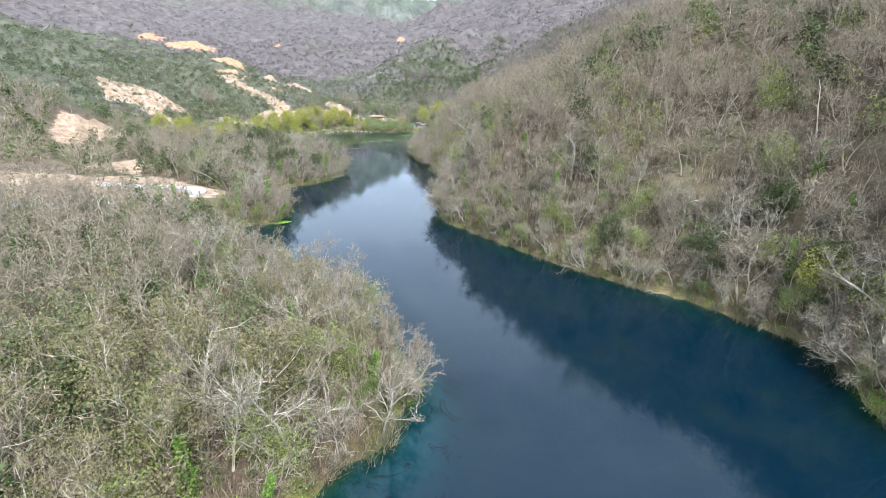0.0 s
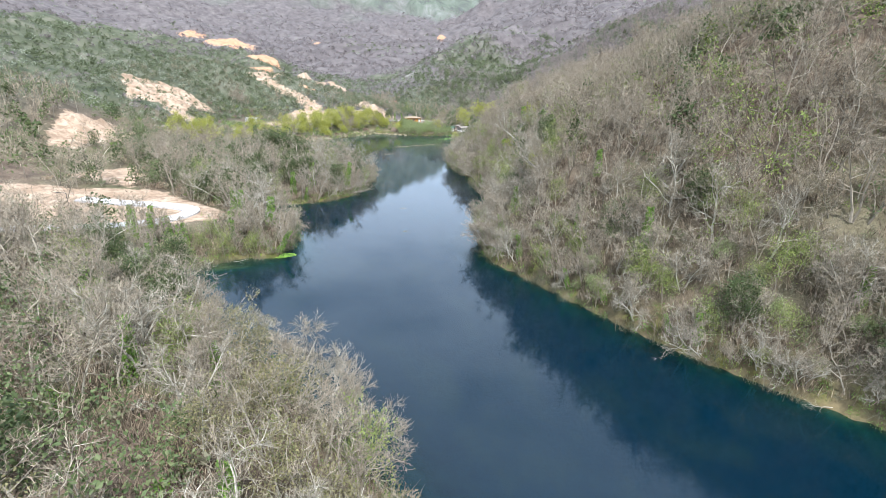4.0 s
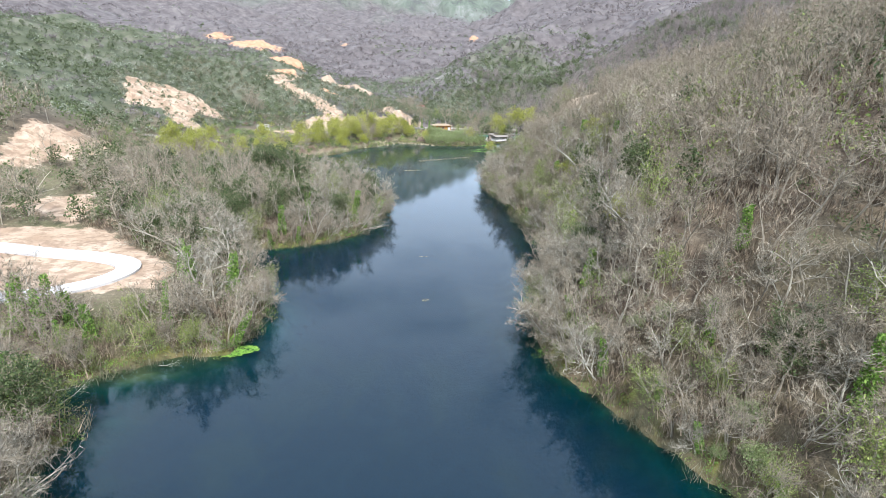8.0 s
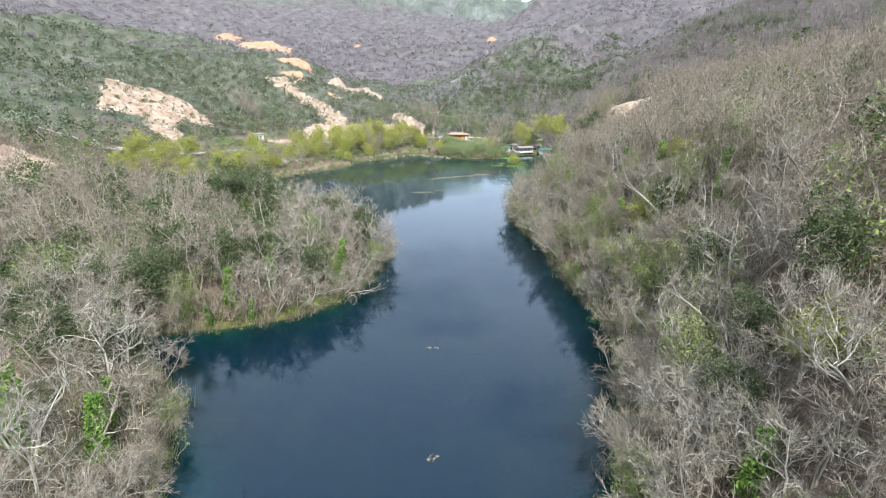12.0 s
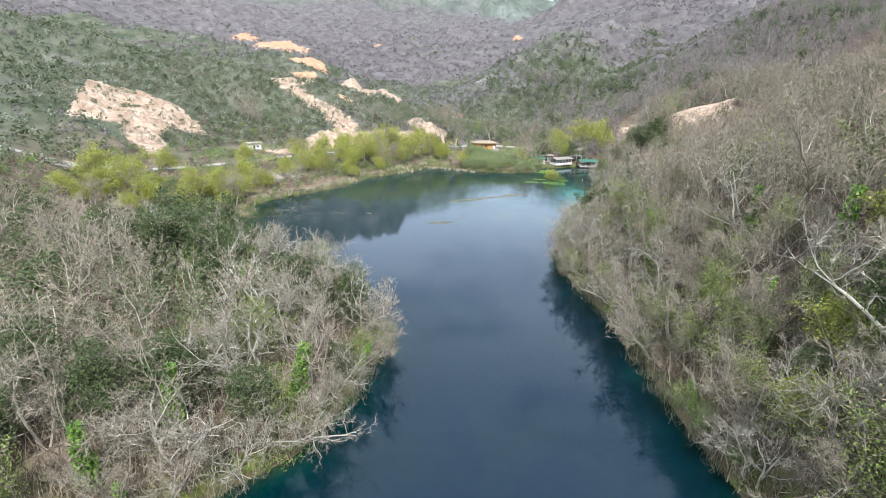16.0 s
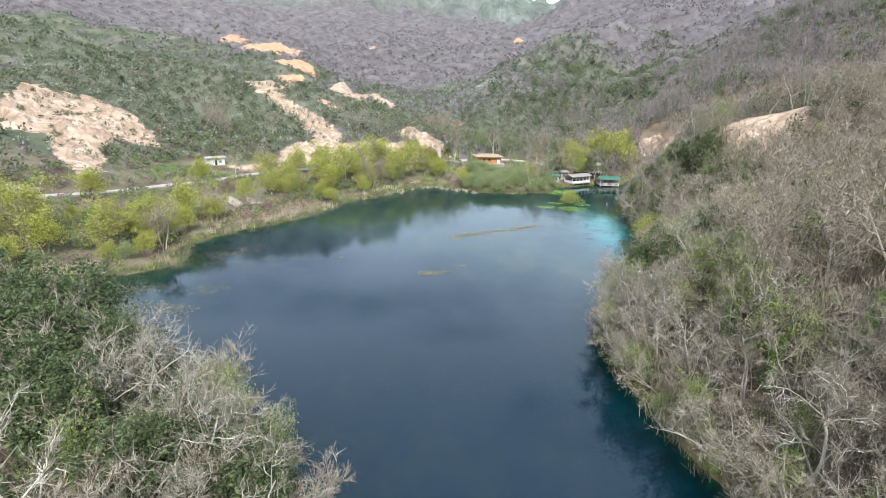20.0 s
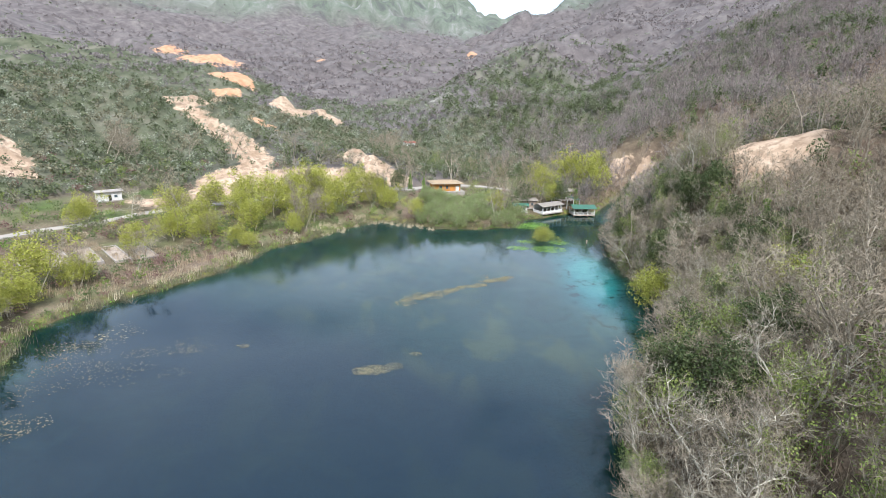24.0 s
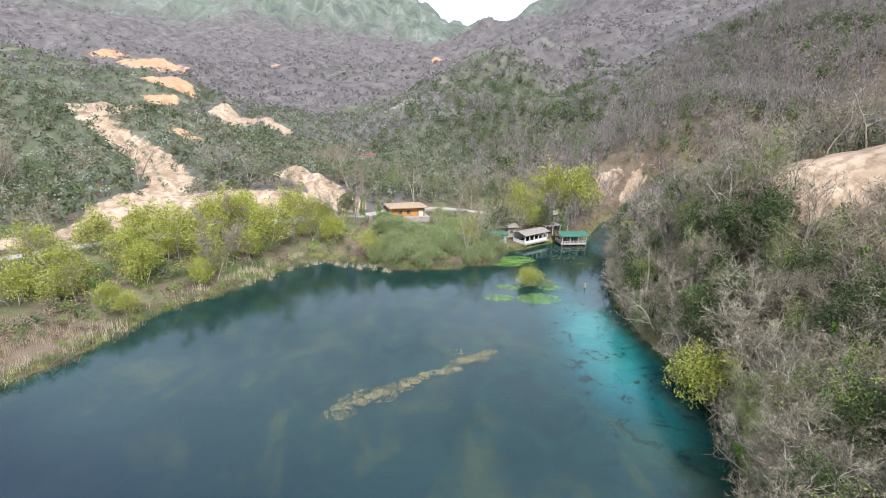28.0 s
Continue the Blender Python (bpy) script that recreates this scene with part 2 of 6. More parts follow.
    bed_n = m.noise(p, 0.13, 6, 0.65, 0.6)
    bed = m.ramp(bed_n, (0.38, (0.05, 0.052, 0.028)), (0.5, (0.105, 0.085, 0.042)), (0.62, (0.18, 0.135, 0.068)))
    sand = m.ramp(m.noise(p, 0.24, 7, 0.66, 1.2), (0.38, (0.03, 0.055, 0.04)), (0.43, (0.36, 0.48, 0.44)), (0.62, (0.50, 0.60, 0.55)))
    bed = m.mix(m.attr("sand"), bed, sand)
    c = m.mix(m.attr("bed"), c, bed)
    m.bump(m.math("ADD", m.math("MULTIPLY", n_small, 0.4), m.math("MULTIPLY", gully, 0.6)), 0.6, 0.6)
    return m.done(c, 0.95, 0, 0.15)


def water_material():
    """Clear spring water: it reflects at grazing angles and takes on blue with depth."""
    m = Nodes("spring_water")
    p = m.position()
    depth = m.attr("depth")
    clear = m.math("POWER", 0.70, depth)                      # light that comes back from the bed
    weed = m.ramp(m.noise(m.stretch(p, 1, 0.5, 1, -35), 0.11, 7, 0.7, 0.7), (0.50, 0.0), (0.60, 1.0))
    shoal = m.mix(weed, (0.0095, 0.0285, 0.031), (0.033, 0.050, 0.031))
    veil = m.mix(m.attr("green"), m.mix(m.math("MULTIPLY", weed, 0.22), (0.0010, 0.0105, 0.0205), (0.012, 0.024, 0.02)), shoal)
    dif = m.n.new("ShaderNodeBsdfDiffuse")
    m.put(dif.inputs["Color"], veil)
    tra = m.n.new("ShaderNodeBsdfTransparent")
    m.put(tra.inputs["Color"], m.mix(m.math("MULTIPLY", depth, 0.75, True), (0.66, 0.78, 0.68), (0.07, 0.56, 0.64)))
    body = m.n.new("ShaderNodeMixShader")
    m.l.new(clear, body.inputs[0])
    m.l.new(dif.outputs[0], body.inputs[1])
    m.l.new(tra.outputs[0], body.inputs[2])
    glo = m.n.new("ShaderNodeBsdfGlossy")
    m.put(glo.inputs["Color"], (1, 1, 1))
    m.put(glo.inputs["Roughness"], m.ramp(m.noise(m.stretch(p, 1, 0.35, 1, 25), 0.035, 4, 0.6), (0.42, 0.006), (0.62, 0.06)))
    ripple = m.math("ADD", m.math("MULTIPLY", m.noise(m.stretch(p, 1, 0.6, 1, 30), 0.9, 3), 0.6), m.math("MULTIPLY", m.noise(p, 3.5, 2), 0.25))
    wind = m.ramp(m.noise(m.stretch(p, 1, 0.4, 1, 20), 0.03, 5, 0.6, 0.4), (0.42, 0.0), (0.58, 1.0))
    wind = m.math("ADD", m.math("MULTIPLY", wind, m.math("ADD", m.math("MULTIPLY", m.attr("green"), 2.4), 0.5)), m.math("ADD", m.math("MULTIPLY", m.attr("green"), 0.8), 0.6))
    ripple = m.math("MULTIPLY", ripple, wind)
    bmp = m.n.new("ShaderNodeBump")
    bmp.inputs["Strength"].default_value, bmp.inputs["Distance"].default_value = 0.09, 0.10
    m.l.new(ripple, bmp.inputs["Height"])
    m.l.new(bmp.outputs["Normal"], glo.inputs["Normal"])
    fre = m.n.new("ShaderNodeFresnel")
    fre.inputs["IOR"].default_value = 1.333
    m.l.new(bmp.outputs["Normal"], fre.inputs["Normal"])
    top = m.n.new("ShaderNodeMixShader")
    m.l.new(fre.outputs[0], top.inputs[0])
    m.l.new(body.outputs[0], top.inputs[1])
    m.l.new(glo.outputs[0], top.inputs[2])
    m.l.new(top.outputs[0], m.out.inputs["Surface"])
    m.n.remove(m.bsdf)
    return m.mat

# ---------------------------------------------------------------- the plan of the lake
RIGHT_SHORE = [(78, -420), (76, -200), (64, -130), (62, -101), (69, -88), (69, -81), (66, -74), (61, -64), (54, -56), (46, -46), (40, -36), (34, -25),
               (28, -13), (23, -4), (22, 5), (23, 14), (26, 25), (31, 38), (34, 50), (34, 62), (32, 75), (32, 88), (33, 97), (30, 110),
               (28, 121), (28, 132), (31, 143), (38, 155), (49, 168), (53, 176), (57, 185), (58.5, 196), (58.5, 208), (61, 226), (68, 240), (73, 254),
               (86, 280), (99, 300), (107, 316)]
LEFT_SHORE = [(103, 318), (90, 303), (80, 287), (74, 278), (64, 279), (52, 270), (44, 267), (38, 256), (27, 252), (12, 252), (4, 258), (-8, 262), (-17, 252),
              (-27, 236), (-36, 227), (-42, 207), (-50, 196), (-60, 184), (-64, 173), (-58, 162), (-67, 154), (-80, 151), (-96, 150), (-92, 138), (-62, 126),
              (-36, 113), (-16, 100), (-8, 89), (-10, 80), (-12, 70), (-15, 62), (-22, 55), (-31, 51), (-39, 49), (-46, 47), (-41, 40), (-32, 32),
              (-27, 23), (-25, 14), (-26, 4), (-27, 0), (-33, 1), (-40, -3), (-47, -8), (-46, -14), (-38, -17), (-39, -25), (-32, -34), (-20, -46),
              (-8, -60), (0, -74), (3, -86), (-1, -93), (-2, -97), (-7, -99), (-12, -106), (-24, -125), (-40, -160), (-44, -420)]
LAKE = np.array(RIGHT_SHORE + LEFT_SHORE, float)


def inside_lake(x, y):
    """Even-odd test, for arrays."""
    a, b = LAKE, np.roll(LAKE, -1, 0)
    hit = np.zeros(x.shape, bool)
    for (x0, y0), (x1, y1) in zip(a, b):
        if y0 != y1:
            hit ^= ((y0 > y) != (y1 > y)) & (x < (x1 - x0) * (y - y0) / (y1 - y0) + x0)
    return hit


def shore_distance(x, y):
    best = np.full(x.shape, 1e9)
    for (x0, y0), (x1, y1) in zip(LAKE, np.roll(LAKE, -1, 0)):
        dx, dy = x1 - x0, y1 - y0
        k = np.clip(((x - x0) * dx + (y - y0) * dy) / (dx * dx + dy * dy), 0, 1)
        best = np.minimum(best, np.hypot(x - x0 - k * dx, y - y0 - k * dy))
    return best


# heights of the land by district: x, y, z
EAST_BANK = [(64, -150, 14), (110, -150, 60), (180, -130, 95), (330, -100, 140), (100, -300, 40), (300, -350, 140), (45, 4, 25), (80, 0, 53),
             (130, 0, 74), (260, 0, 110), (75, -55, 21), (110, -60, 59), (60, 60, 30), (100, 80, 49), (160, 90, 60), (280, 100, 90)]
EAST_HEAD = [(50, 120, 18), (90, 140, 40), (150, 170, 46), (70, 165, 11), (82, 213, 31), (98, 204, 36.5), (90, 212, 34), (86, 196, 20), (108, 206, 37), (130, 215, 40), (100, 250, 18), (140, 262, 26), (130, 298, 22),
             (124, 300, 12), (103, 329, 21), (147, 335, 45), (197, 337, 51), (116, 396, 13), (170, 275, 34), (300, 300, 95), (300, 450, 120), (500, 600, 210), (450, 350, 160), (700, 300, 260)]
WEST_BANK = [(-30, -80, 3), (-70, -60, 4), (-60, 0, 4), (-48, 23, 4.5), (-80, 40, 5), (-130, 0, 9), (-120, -110, 8), (-60, 90, 4.5), (-100, 90, 10),
             (-134, 120, 19), (-162, 126, 26), (-150, 142, 25), (-116, 94, 9), (-108, 81, 5.5), (-30, 75, 4), (-90, 130, 3), (-250, -100, 30), (-300, -400, 40), (-400, 60, 60)]
WEST_HEAD = [(-106, 177, 4), (-75, 205, 2.5), (-93, 246, 4), (-40, 270, 4), (-170, 263, 30), (-145, 258, 20), (-124, 252, 9), (-200, 180, 24),
             (-226, 308, 46), (-330, 250, 66), (-300, 345, 68), (-201, 352, 46), (-103, 356, 35), (-116, 312, 13), (-151, 336, 31), (-130, 339, 30), (-73, 317, 19), (-12, 306, 16), (-10, 385, 12), (20, 287, 4), (52, 272, 2), (30, 330, 9), (80, 330, 8)]
NORTH = [(-170, 470, 30), (-150, 556, 51), (-332, 606, 62), (-60, 450, 22), (85, 445, 40), (40, 410, 18), (-143, 972, 102), (-29, 1228, 146), (132, 616, 91),
         (0, 720, 50), (247, 810, 150), (600, 1300, 420), (-700, 500, 140), (1100, 800, 460), (-900, 1400, 250)]
# crests of the spurs one behind another, each with the hollow behind it
SPUR_SCRUB = [(-279, 330, 69), (-269, 355, 68), (-250, 370, 65), (-219, 370, 57), (-195, 365, 50), (-320, 440, 44), (-265, 450, 42), (-215, 445, 34)]
SPUR_CUT = [(-138, 372, 42), (-125, 378, 37), (-114, 382, 39), (-97, 378, 36), (-75, 365, 29), (-95, 500, 33), (-64, 490, 29), (-41, 460, 22), (-80, 425, 20)]
SPUR_RUST = [(-560, 700, 102), (-450, 690, 93), (-378, 680, 90), (-281, 650, 81), (-204, 600, 66), (-153, 575, 53), (-113, 540, 35), (-84, 500, 23),
             (-420, 790, 62), (-330, 770, 58), (-250, 740, 50), (-180, 690, 42), (-110, 640, 34), (-50, 590, 30)]
SPUR_BROWN = [(-444, 1000, 116), (-381, 1000, 123), (-253, 850, 97), (-198, 840, 88), (-136, 830, 80), (-430, 1140, 92), (-340, 1110, 96), (-240, 960, 76)]
SPUR_GORGE = [(238, 760, 124), (174, 680, 106), (128, 617, 90), (73, 560, 66), (27, 510, 43), (-2, 450, 21), (112, 392, 20), (146, 480, 30), (190, 580, 50), (245, 690, 82),
              (-5, 560, 28), (35, 640, 44), (90, 740, 70), (159, 440, 57), (218, 500, 81), (326, 580, 122), (459, 650, 163)]
RIDGE_SOUTH = [(288, 1500, 218), (367, 1300, 235), (434, 1150, 238), (330, 1750, 225), (430, 1700, 270), (547, 1100, 276), (150, 1100, 112), (230, 1000, 120), (100, 1500, 170)]
FAR_HILLS = [(-200, 1800, 240), (420, 2000, 230), (620, 3080, 370), (700, 3900, 440), (250, 3250, 520), (0, 3200, 700), (-800, 3000, 1000), (-2000, 2500, 1000), (1800, 2600, 800),
             (-2500, 800, 500), (2200, 600, 700), (2000, -1200, 400), (-2000, -1500, 300), (0, -2000, 200), (1500, 4200, 560), (-1500, 4500, 1100)]
SPOTS = np.array(EAST_BANK + EAST_HEAD + WEST_BANK + WEST_HEAD + NORTH + SPUR_SCRUB + SPUR_CUT + SPUR_RUST + SPUR_BROWN + SPUR_GORGE + RIDGE_SOUTH + FAR_HILLS, float)


def _spline():
    d = np.hypot(SPOTS[:, None, 0] - SPOTS[None, :, 0], SPOTS[:, None, 1] - SPOTS[None, :, 1])
    return np.linalg.solve(d + np.eye(len(SPOTS)) * 1e-6, SPOTS[:, 2] - SPOTS[:, 2].mean())


SPLINE = _spline()


def wave(x, y, size, seed, octaves=3):
    """A cheap smooth noise about zero, for arrays."""
    rng, total, amp = np.random.RandomState(seed), np.zeros(np.shape(x)), 1.0
    for _ in range(octaves):
        for _ in range(4):
            a, ph = rng.uniform(0, 6.283), rng.uniform(0, 6.283)
            k = 6.283 / size * rng.uniform(0.7, 1.4)
            total = total + amp * 0.35 * np.sin(k * (x * np.cos(a) + y * np.sin(a)) + ph + 0.8 * np.sin(k * 0.6 * (y * np.cos(a) - x * np.sin(a)) + ph * 2))
        size, amp = size * 0.45, amp * 0.5
    return total


def ellipse(x, y, cx, cy, rx, ry, turn=0.0):
    """1 in the middle of a patch, 0.5 on its rim, falling off outside."""
    c, s = math.cos(radians(turn)), math.sin(radians(turn))
    u, v = (x - cx) * c + (y - cy) * s, (y - cy) * c - (x - cx) * s
    return np.clip(1.0 - 0.5 * np.hypot(u / rx, v / ry), 0, 1)


# bare soil: centre, radii, turn
SCARS = [(103, 327, 7, 2.5, 10), (88, 352, 7, 2.5, 60), (112, 322, 6, 3, 30)]
RUSTY = [(-268, 820, 42, 13, 15), (-148, 985, 16, 9, 20), (-47, 1529, 30, 18, 0), (-132, 880, 14, 7, 30), (112, 1080, 14, 9, 70), (-70, 350, 12, 3, -40), (99, 384, 8, 3, 0), (-349, 895, 24, 14, 20)]
# bare soil with an outline of its own: corners in order
CUT_WINDING = [(-128, 374), (-114, 380), (-98, 378), (-95, 368), (-107, 362), (-97, 352), (-85, 340), (-69, 327), (-54, 306), (-51, 299), (-58, 293), (-64, 281), (-78, 281), (-74, 290), (-66, 298), (-77, 316), (-93, 335), (-105, 347), (-116, 358)]
CUT_FOOT = [(-78, 282), (-50, 296), (-32, 299), (-16, 296), (-5, 303), (4, 296), (2, 288), (-21, 284), (-39, 281), (-57, 274), (-84, 258), (-92, 262), (-74, 273)]
CUT_MOUND = [(-31, 318), (-20, 317), (-7, 307), (-3, 301), (-12, 296), (-25, 308)]
CUT_SLOPE = [(-104, 492), (-100, 505), (-67, 496), (-46, 472), (-47, 452), (-70, 482), (-80, 462), (-88, 470)]
CUT_FAN = [(-172, 250), (-187, 281), (-167, 289), (-147, 291), (-130, 278), (-121, 266), (-133, 263), (-134, 247), (-122, 231), (-119, 217), (-130, 222), (-139, 231), (-146, 240), (-153, 234), (-158, 226)]
CUT_CLIFF = [(-130, 97), (-134, 112), (-137, 125), (-125, 133), (-114, 135), (-110, 119), (-115, 106), (-124, 88)]
CUT_BENCH = [(-106, 62), (-101, 73), (-91, 77), (-81, 62), (-80, 50), (-92, 56)]
CUT_EAST = [(81, 213), (90, 222), (100, 218), (103, 209), (97, 202), (90, 196), (84, 198), (80, 205)]
CUT_CREST = [(113, 204), (124, 210), (137, 207), (130, 198), (118, 192)]
CUT_RUST = [(-170, 556), (-184, 600), (-165, 596), (-135, 566), (-130, 556), (-148, 549)]
CUT_RUSTY_STEP = [(-163, 533), (-139, 537), (-135, 526), (-152, 522)]
CUT_YARD = [(-130, 36), (-104, 47), (-72, 49), (-54, 33), (-42, 23), (-43, 15), (-60, 14), (-85, 11), (-110, 6), (-132, 4)]
CUTS = [CUT_YARD, CUT_WINDING, CUT_FOOT, CUT_MOUND, CUT_SLOPE, CUT_FAN, CUT_CLIFF, CUT_BENCH, CUT_EAST, CUT_CREST]
RUST_CUTS = [CUT_RUST, CUT_RUSTY_STEP]


def outlined(x, y, corners, soft=5.0):
    """1 well inside an outline, 0.5 on it, falling off outside."""
    c = np.array(corners, float)
    out = np.zeros(np.shape(x))
    box_ = (x > c[:, 0].min() - soft) & (x < c[:, 0].max() + soft) & (y > c[:, 1].min() - soft) & (y < c[:, 1].max() + soft)
    if not box_.any():
        return out
    px_, py_ = x[box_], y[box_]
    best, hit = np.full(px_.shape, 1e9), np.zeros(px_.shape, bool)
    for (x0, y0), (x1, y1) in zip(c, np.roll(c, -1, 0)):
        dx, dy = x1 - x0, y1 - y0
        k = np.clip(((px_ - x0) * dx + (py_ - y0) * dy) / (dx * dx + dy * dy), 0, 1)
        best = np.minimum(best, np.hypot(px_ - x0 - k * dx, py_ - y0 - k * dy))
        if y0 != y1:
            hit ^= ((y0 > py_) != (y1 > py_)) & (px_ < dx * (py_ - y0) / dy + x0)
    out[box_] = np.clip(0.5 + np.where(hit, best, -best) / (2 * soft), 0, 1)
    return out


def soil_at(x, y, ellipses, outlines):
    b = np.zeros(np.shape(x))
    for e in ellipses:
        b = np.maximum(b, ellipse(x, y, *e))
    for c in outlines:
        b = np.maximum(b, outlined(x, y, c))
    return b


ROCKY = [(-107, 590, 26, 12, 40), (-22, 544, 24, 14, 20), (30, 500, 24, 10, 50), (60, 470, 18, 9, 30), (96, 372, 12, 6, 0), (-10, 600, 22, 10, 10)]


def land_height(x, y):
    """Height of the ground, and of the lake's bed inside the shore."""
    x, y = np.asarray(x, float), np.asarray(y, float)
    g = np.full(x.shape, SPOTS[:, 2].mean())
    for (px_, py_, _), w in zip(SPOTS, SPLINE):
        g = g + w * np.hypot(x - px_, y - py_)
    wet, d = inside_lake(x, y), shore_distance(x, y)
    rough = np.clip((d - 6) / 60, 0, 1)
    g = g + rough * (wave(x, y, 130, 3) * np.clip(np.abs(g) * 0.09, 0.5, 5) + wave(x, y, 420, 5) * np.clip((g - 60) * 0.12, 0, 40))
    far = np.clip((y - 380) / 500, 0, 1) + np.clip((np.abs(x) - 500) / 600, 0, 1)
    g = g + np.clip(far, 0, 1) * (wave(x, y, 260, 7) * 7 + wave(x, y, 800, 11) * np.clip((y - 900) / 1000, 0, 1) * np.clip(g * 0.07, 0, 45))
    # side ravines that run down the spurs, and the ribs of the mountain
    g = g + np.clip((y - 330) / 150, 0, 1) * np.clip((g - 25) / 40, 0, 1) * (4.5 - 9 * np.abs(wave(x, y, 95, 13, 2)))
    g = g + np.clip((y - 1700) / 500, 0, 1) * (0.5 - np.abs(wave(x * 1.5, y * 0.6, 420, 17, 3))) * 48 * np.clip((150 - x) / 500, 0.12, 1)
    torn = soil_at(x, y, SCARS, CUTS)
    g = g + np.clip((torn - 0.35) * 3, 0, 1) * (np.abs(wave(x, y, 13, 91)) * 3.0 - 1.2) * (0.35 + 0.65 * (x < 40)) * np.clip((g - 8) / 8, 0, 1)
    bank = 0.15 + 0.35 * np.clip(d, 0, 3)
    k = np.clip(d / 16, 0, 1)
    dry = bank * (1 - k) + np.maximum(g, 1.2) * k
    deep = bed_depth(x, y, d)
    return np.where(wet, -deep, dry)


def bed_depth(x, y, d):
    """Shallow marl in the north-east, weed shoals in the north and west, deep elsewhere."""
    deep = np.clip(0.3 + d * 0.5, 0.1, 6.0)
    north = np.clip((y - 150 + 0.55 * x) / 60, 0, 1)
    deep = deep * (1 - north) + np.minimum(deep, 2.0 + 0.5 * wave(x, y, 40, 21)) * north
    spring = np.exp(-(((x - 48) / 13) ** 2 + ((y - 208) / 30) ** 2))
    deep = deep * (1 - 0.55 * spring)
    bay = np.exp(-(((x + 62) / 26) ** 2 + ((y - 146) / 20) ** 2))
    ledge = np.exp(-(((x + 37) / 11) ** 2 + ((y + 5) / 6) ** 2))
    return np.maximum(deep * (1 - 0.75 * bay) * (1 - 0.85 * ledge), 0.08)


def layers(x, y, z):
    """The ground's cover at a place: all between 0 and 1."""
    wet, d = inside_lake(x, y), shore_distance(x, y)
    bare = soil_at(x, y, SCARS + RUSTY, CUTS + RUST_CUTS)
    rust = soil_at(x, y, RUSTY, RUST_CUTS)
    flat_w = (x < 15 + np.clip(y - 240, 0, 500) * 0.75) & (z < 7) & ~wet & (y < 330)
    grass = np.clip(flat_w * (0.0 + 0.4 * wave(x, y, 35, 31)), 0, 1)
    grass = np.maximum(grass, np.clip((y - 215) / 20, 0, 1) * flat_w * np.clip(0.35 + 0.5 * wave(x, y, 25, 33), 0, 1))
    far = np.clip((y - 330) / 120, 0, 1)
    far = np.maximum(far, np.clip((-x - 130) / 40, 0, 1))
    far = np.maximum(far, np.clip((z - 6) / 3, 0, 1) * (y > 225) * (x < 60))
    far = np.maximum(far, np.clip((x - 330) / 120, 0, 1))
    high = np.clip((z - 230 - 60 * wave(x, y, 500, 41)) / 90, 0, 1) * np.clip((y - 1100) / 300, 0, 1) * np.clip((700 - x) / 300, 0, 1)
    rock = np.clip(0.08 * wave(x, y, 50, 43), 0, 0.5)
    for e in ROCKY:
        rock = np.maximum(rock, 0.75 * ellipse(x, y, *e))
    sand = np.exp(-(((x - 49 - (y - 205) * 0.15) / 7.2) ** 2 + ((y - 209) / 26) ** 2)) * 1.35
    sand = np.maximum(sand, np.exp(-(((x + 0) / 7) ** 2 + ((y + 92) / 14) ** 2)) * 1.1)
    sand = np.maximum(sand, ((x > 76) & (y > 262)) * 1.0)
    sand = np.maximum(sand, 0.5 * np.exp(-(((x + 21) / 6) ** 2 + ((y - 12) / 12) ** 2)))
    brown = 0.3 * np.clip((y - 640) / 200, 0, 1) + 0.3 * np.clip((x - 150) / 150, 0, 1) - 0.25 * (x < -120) * (y < 700)
    return {"bare": bare * ~wet, "brown": brown, "rust": (rust > 0.35) * 0.85, "grass": grass, "far": far, "high": high, "rock": rock,
            "bed": wet * 1.0, "shaded_moss": np.clip((2.6 - d) / 1.4, 0, 1) * ~wet, "sand": np.clip(sand, 0, 1) * np.clip((d - 1.0) / 3.5, 0, 1)}


def add_values(mesh, values):
    for key, arr in values.items():
        a = mesh.attributes.new(key, "FLOAT", "POINT")
        a.data.foreach_set("value", np.ascontiguousarray(arr, np.float32).ravel())


def mesh_of(name, verts, tris, material, values=None, smooth=False):
    """A triangle (or quad) mesh from arrays."""
    verts, tris = np.asarray(verts, np.float32), np.asarray(tris, np.int32)
    me = bpy.data.meshes.new(name)
    n, w = tris.shape
    me.vertices.add(len(verts))
    me.vertices.foreach_set("co", verts.ravel())
    me.loops.add(n * w)
    me.loops.foreach_set("vertex_index", tris.ravel())
    me.polygons.add(n)
    me.polygons.foreach_set("loop_start", np.arange(0, n * w, w, dtype=np.int32))
    me.polygons.foreach_set("use_smooth", np.full(n, smooth))
    me.update(calc_edges=True)
    if values:
        add_values(me, values)
    me.materials.append(material)
    return me


def grid_faces(nx, ny):
    i = (np.arange(ny - 1)[:, None] * nx + np.arange(nx - 1)[None, :]).ravel()
    return np.stack([i, i + 1, i + 1 + nx, i + nx], 1)


def graded(*stretches):
    """Coordinates with a spacing of its own in each stretch: (start, end, step)."""
    out = []
    for a, b, s in stretches:
        out += list(np.linspace(a, b, max(2, int(round((b - a) / s)) + 1))[:-1])
    return np.array(out + [stretches[-1][1]])


gx = graded((-4600, -1200, 100), (-1200, -400, 32), (-400, -170, 7), (-170, 130, 2.8), (130, 300, 6), (300, 1000, 28), (1000, 4600, 110))
gy = graded((-2500, -500, 110), (-500, -170, 12), (-170, 335, 2.8), (335, 700, 6), (700, 1500, 16), (1500, 4700, 65))
GX, GY = np.meshgrid(gx, gy)
GZ = land_height(GX, GY)
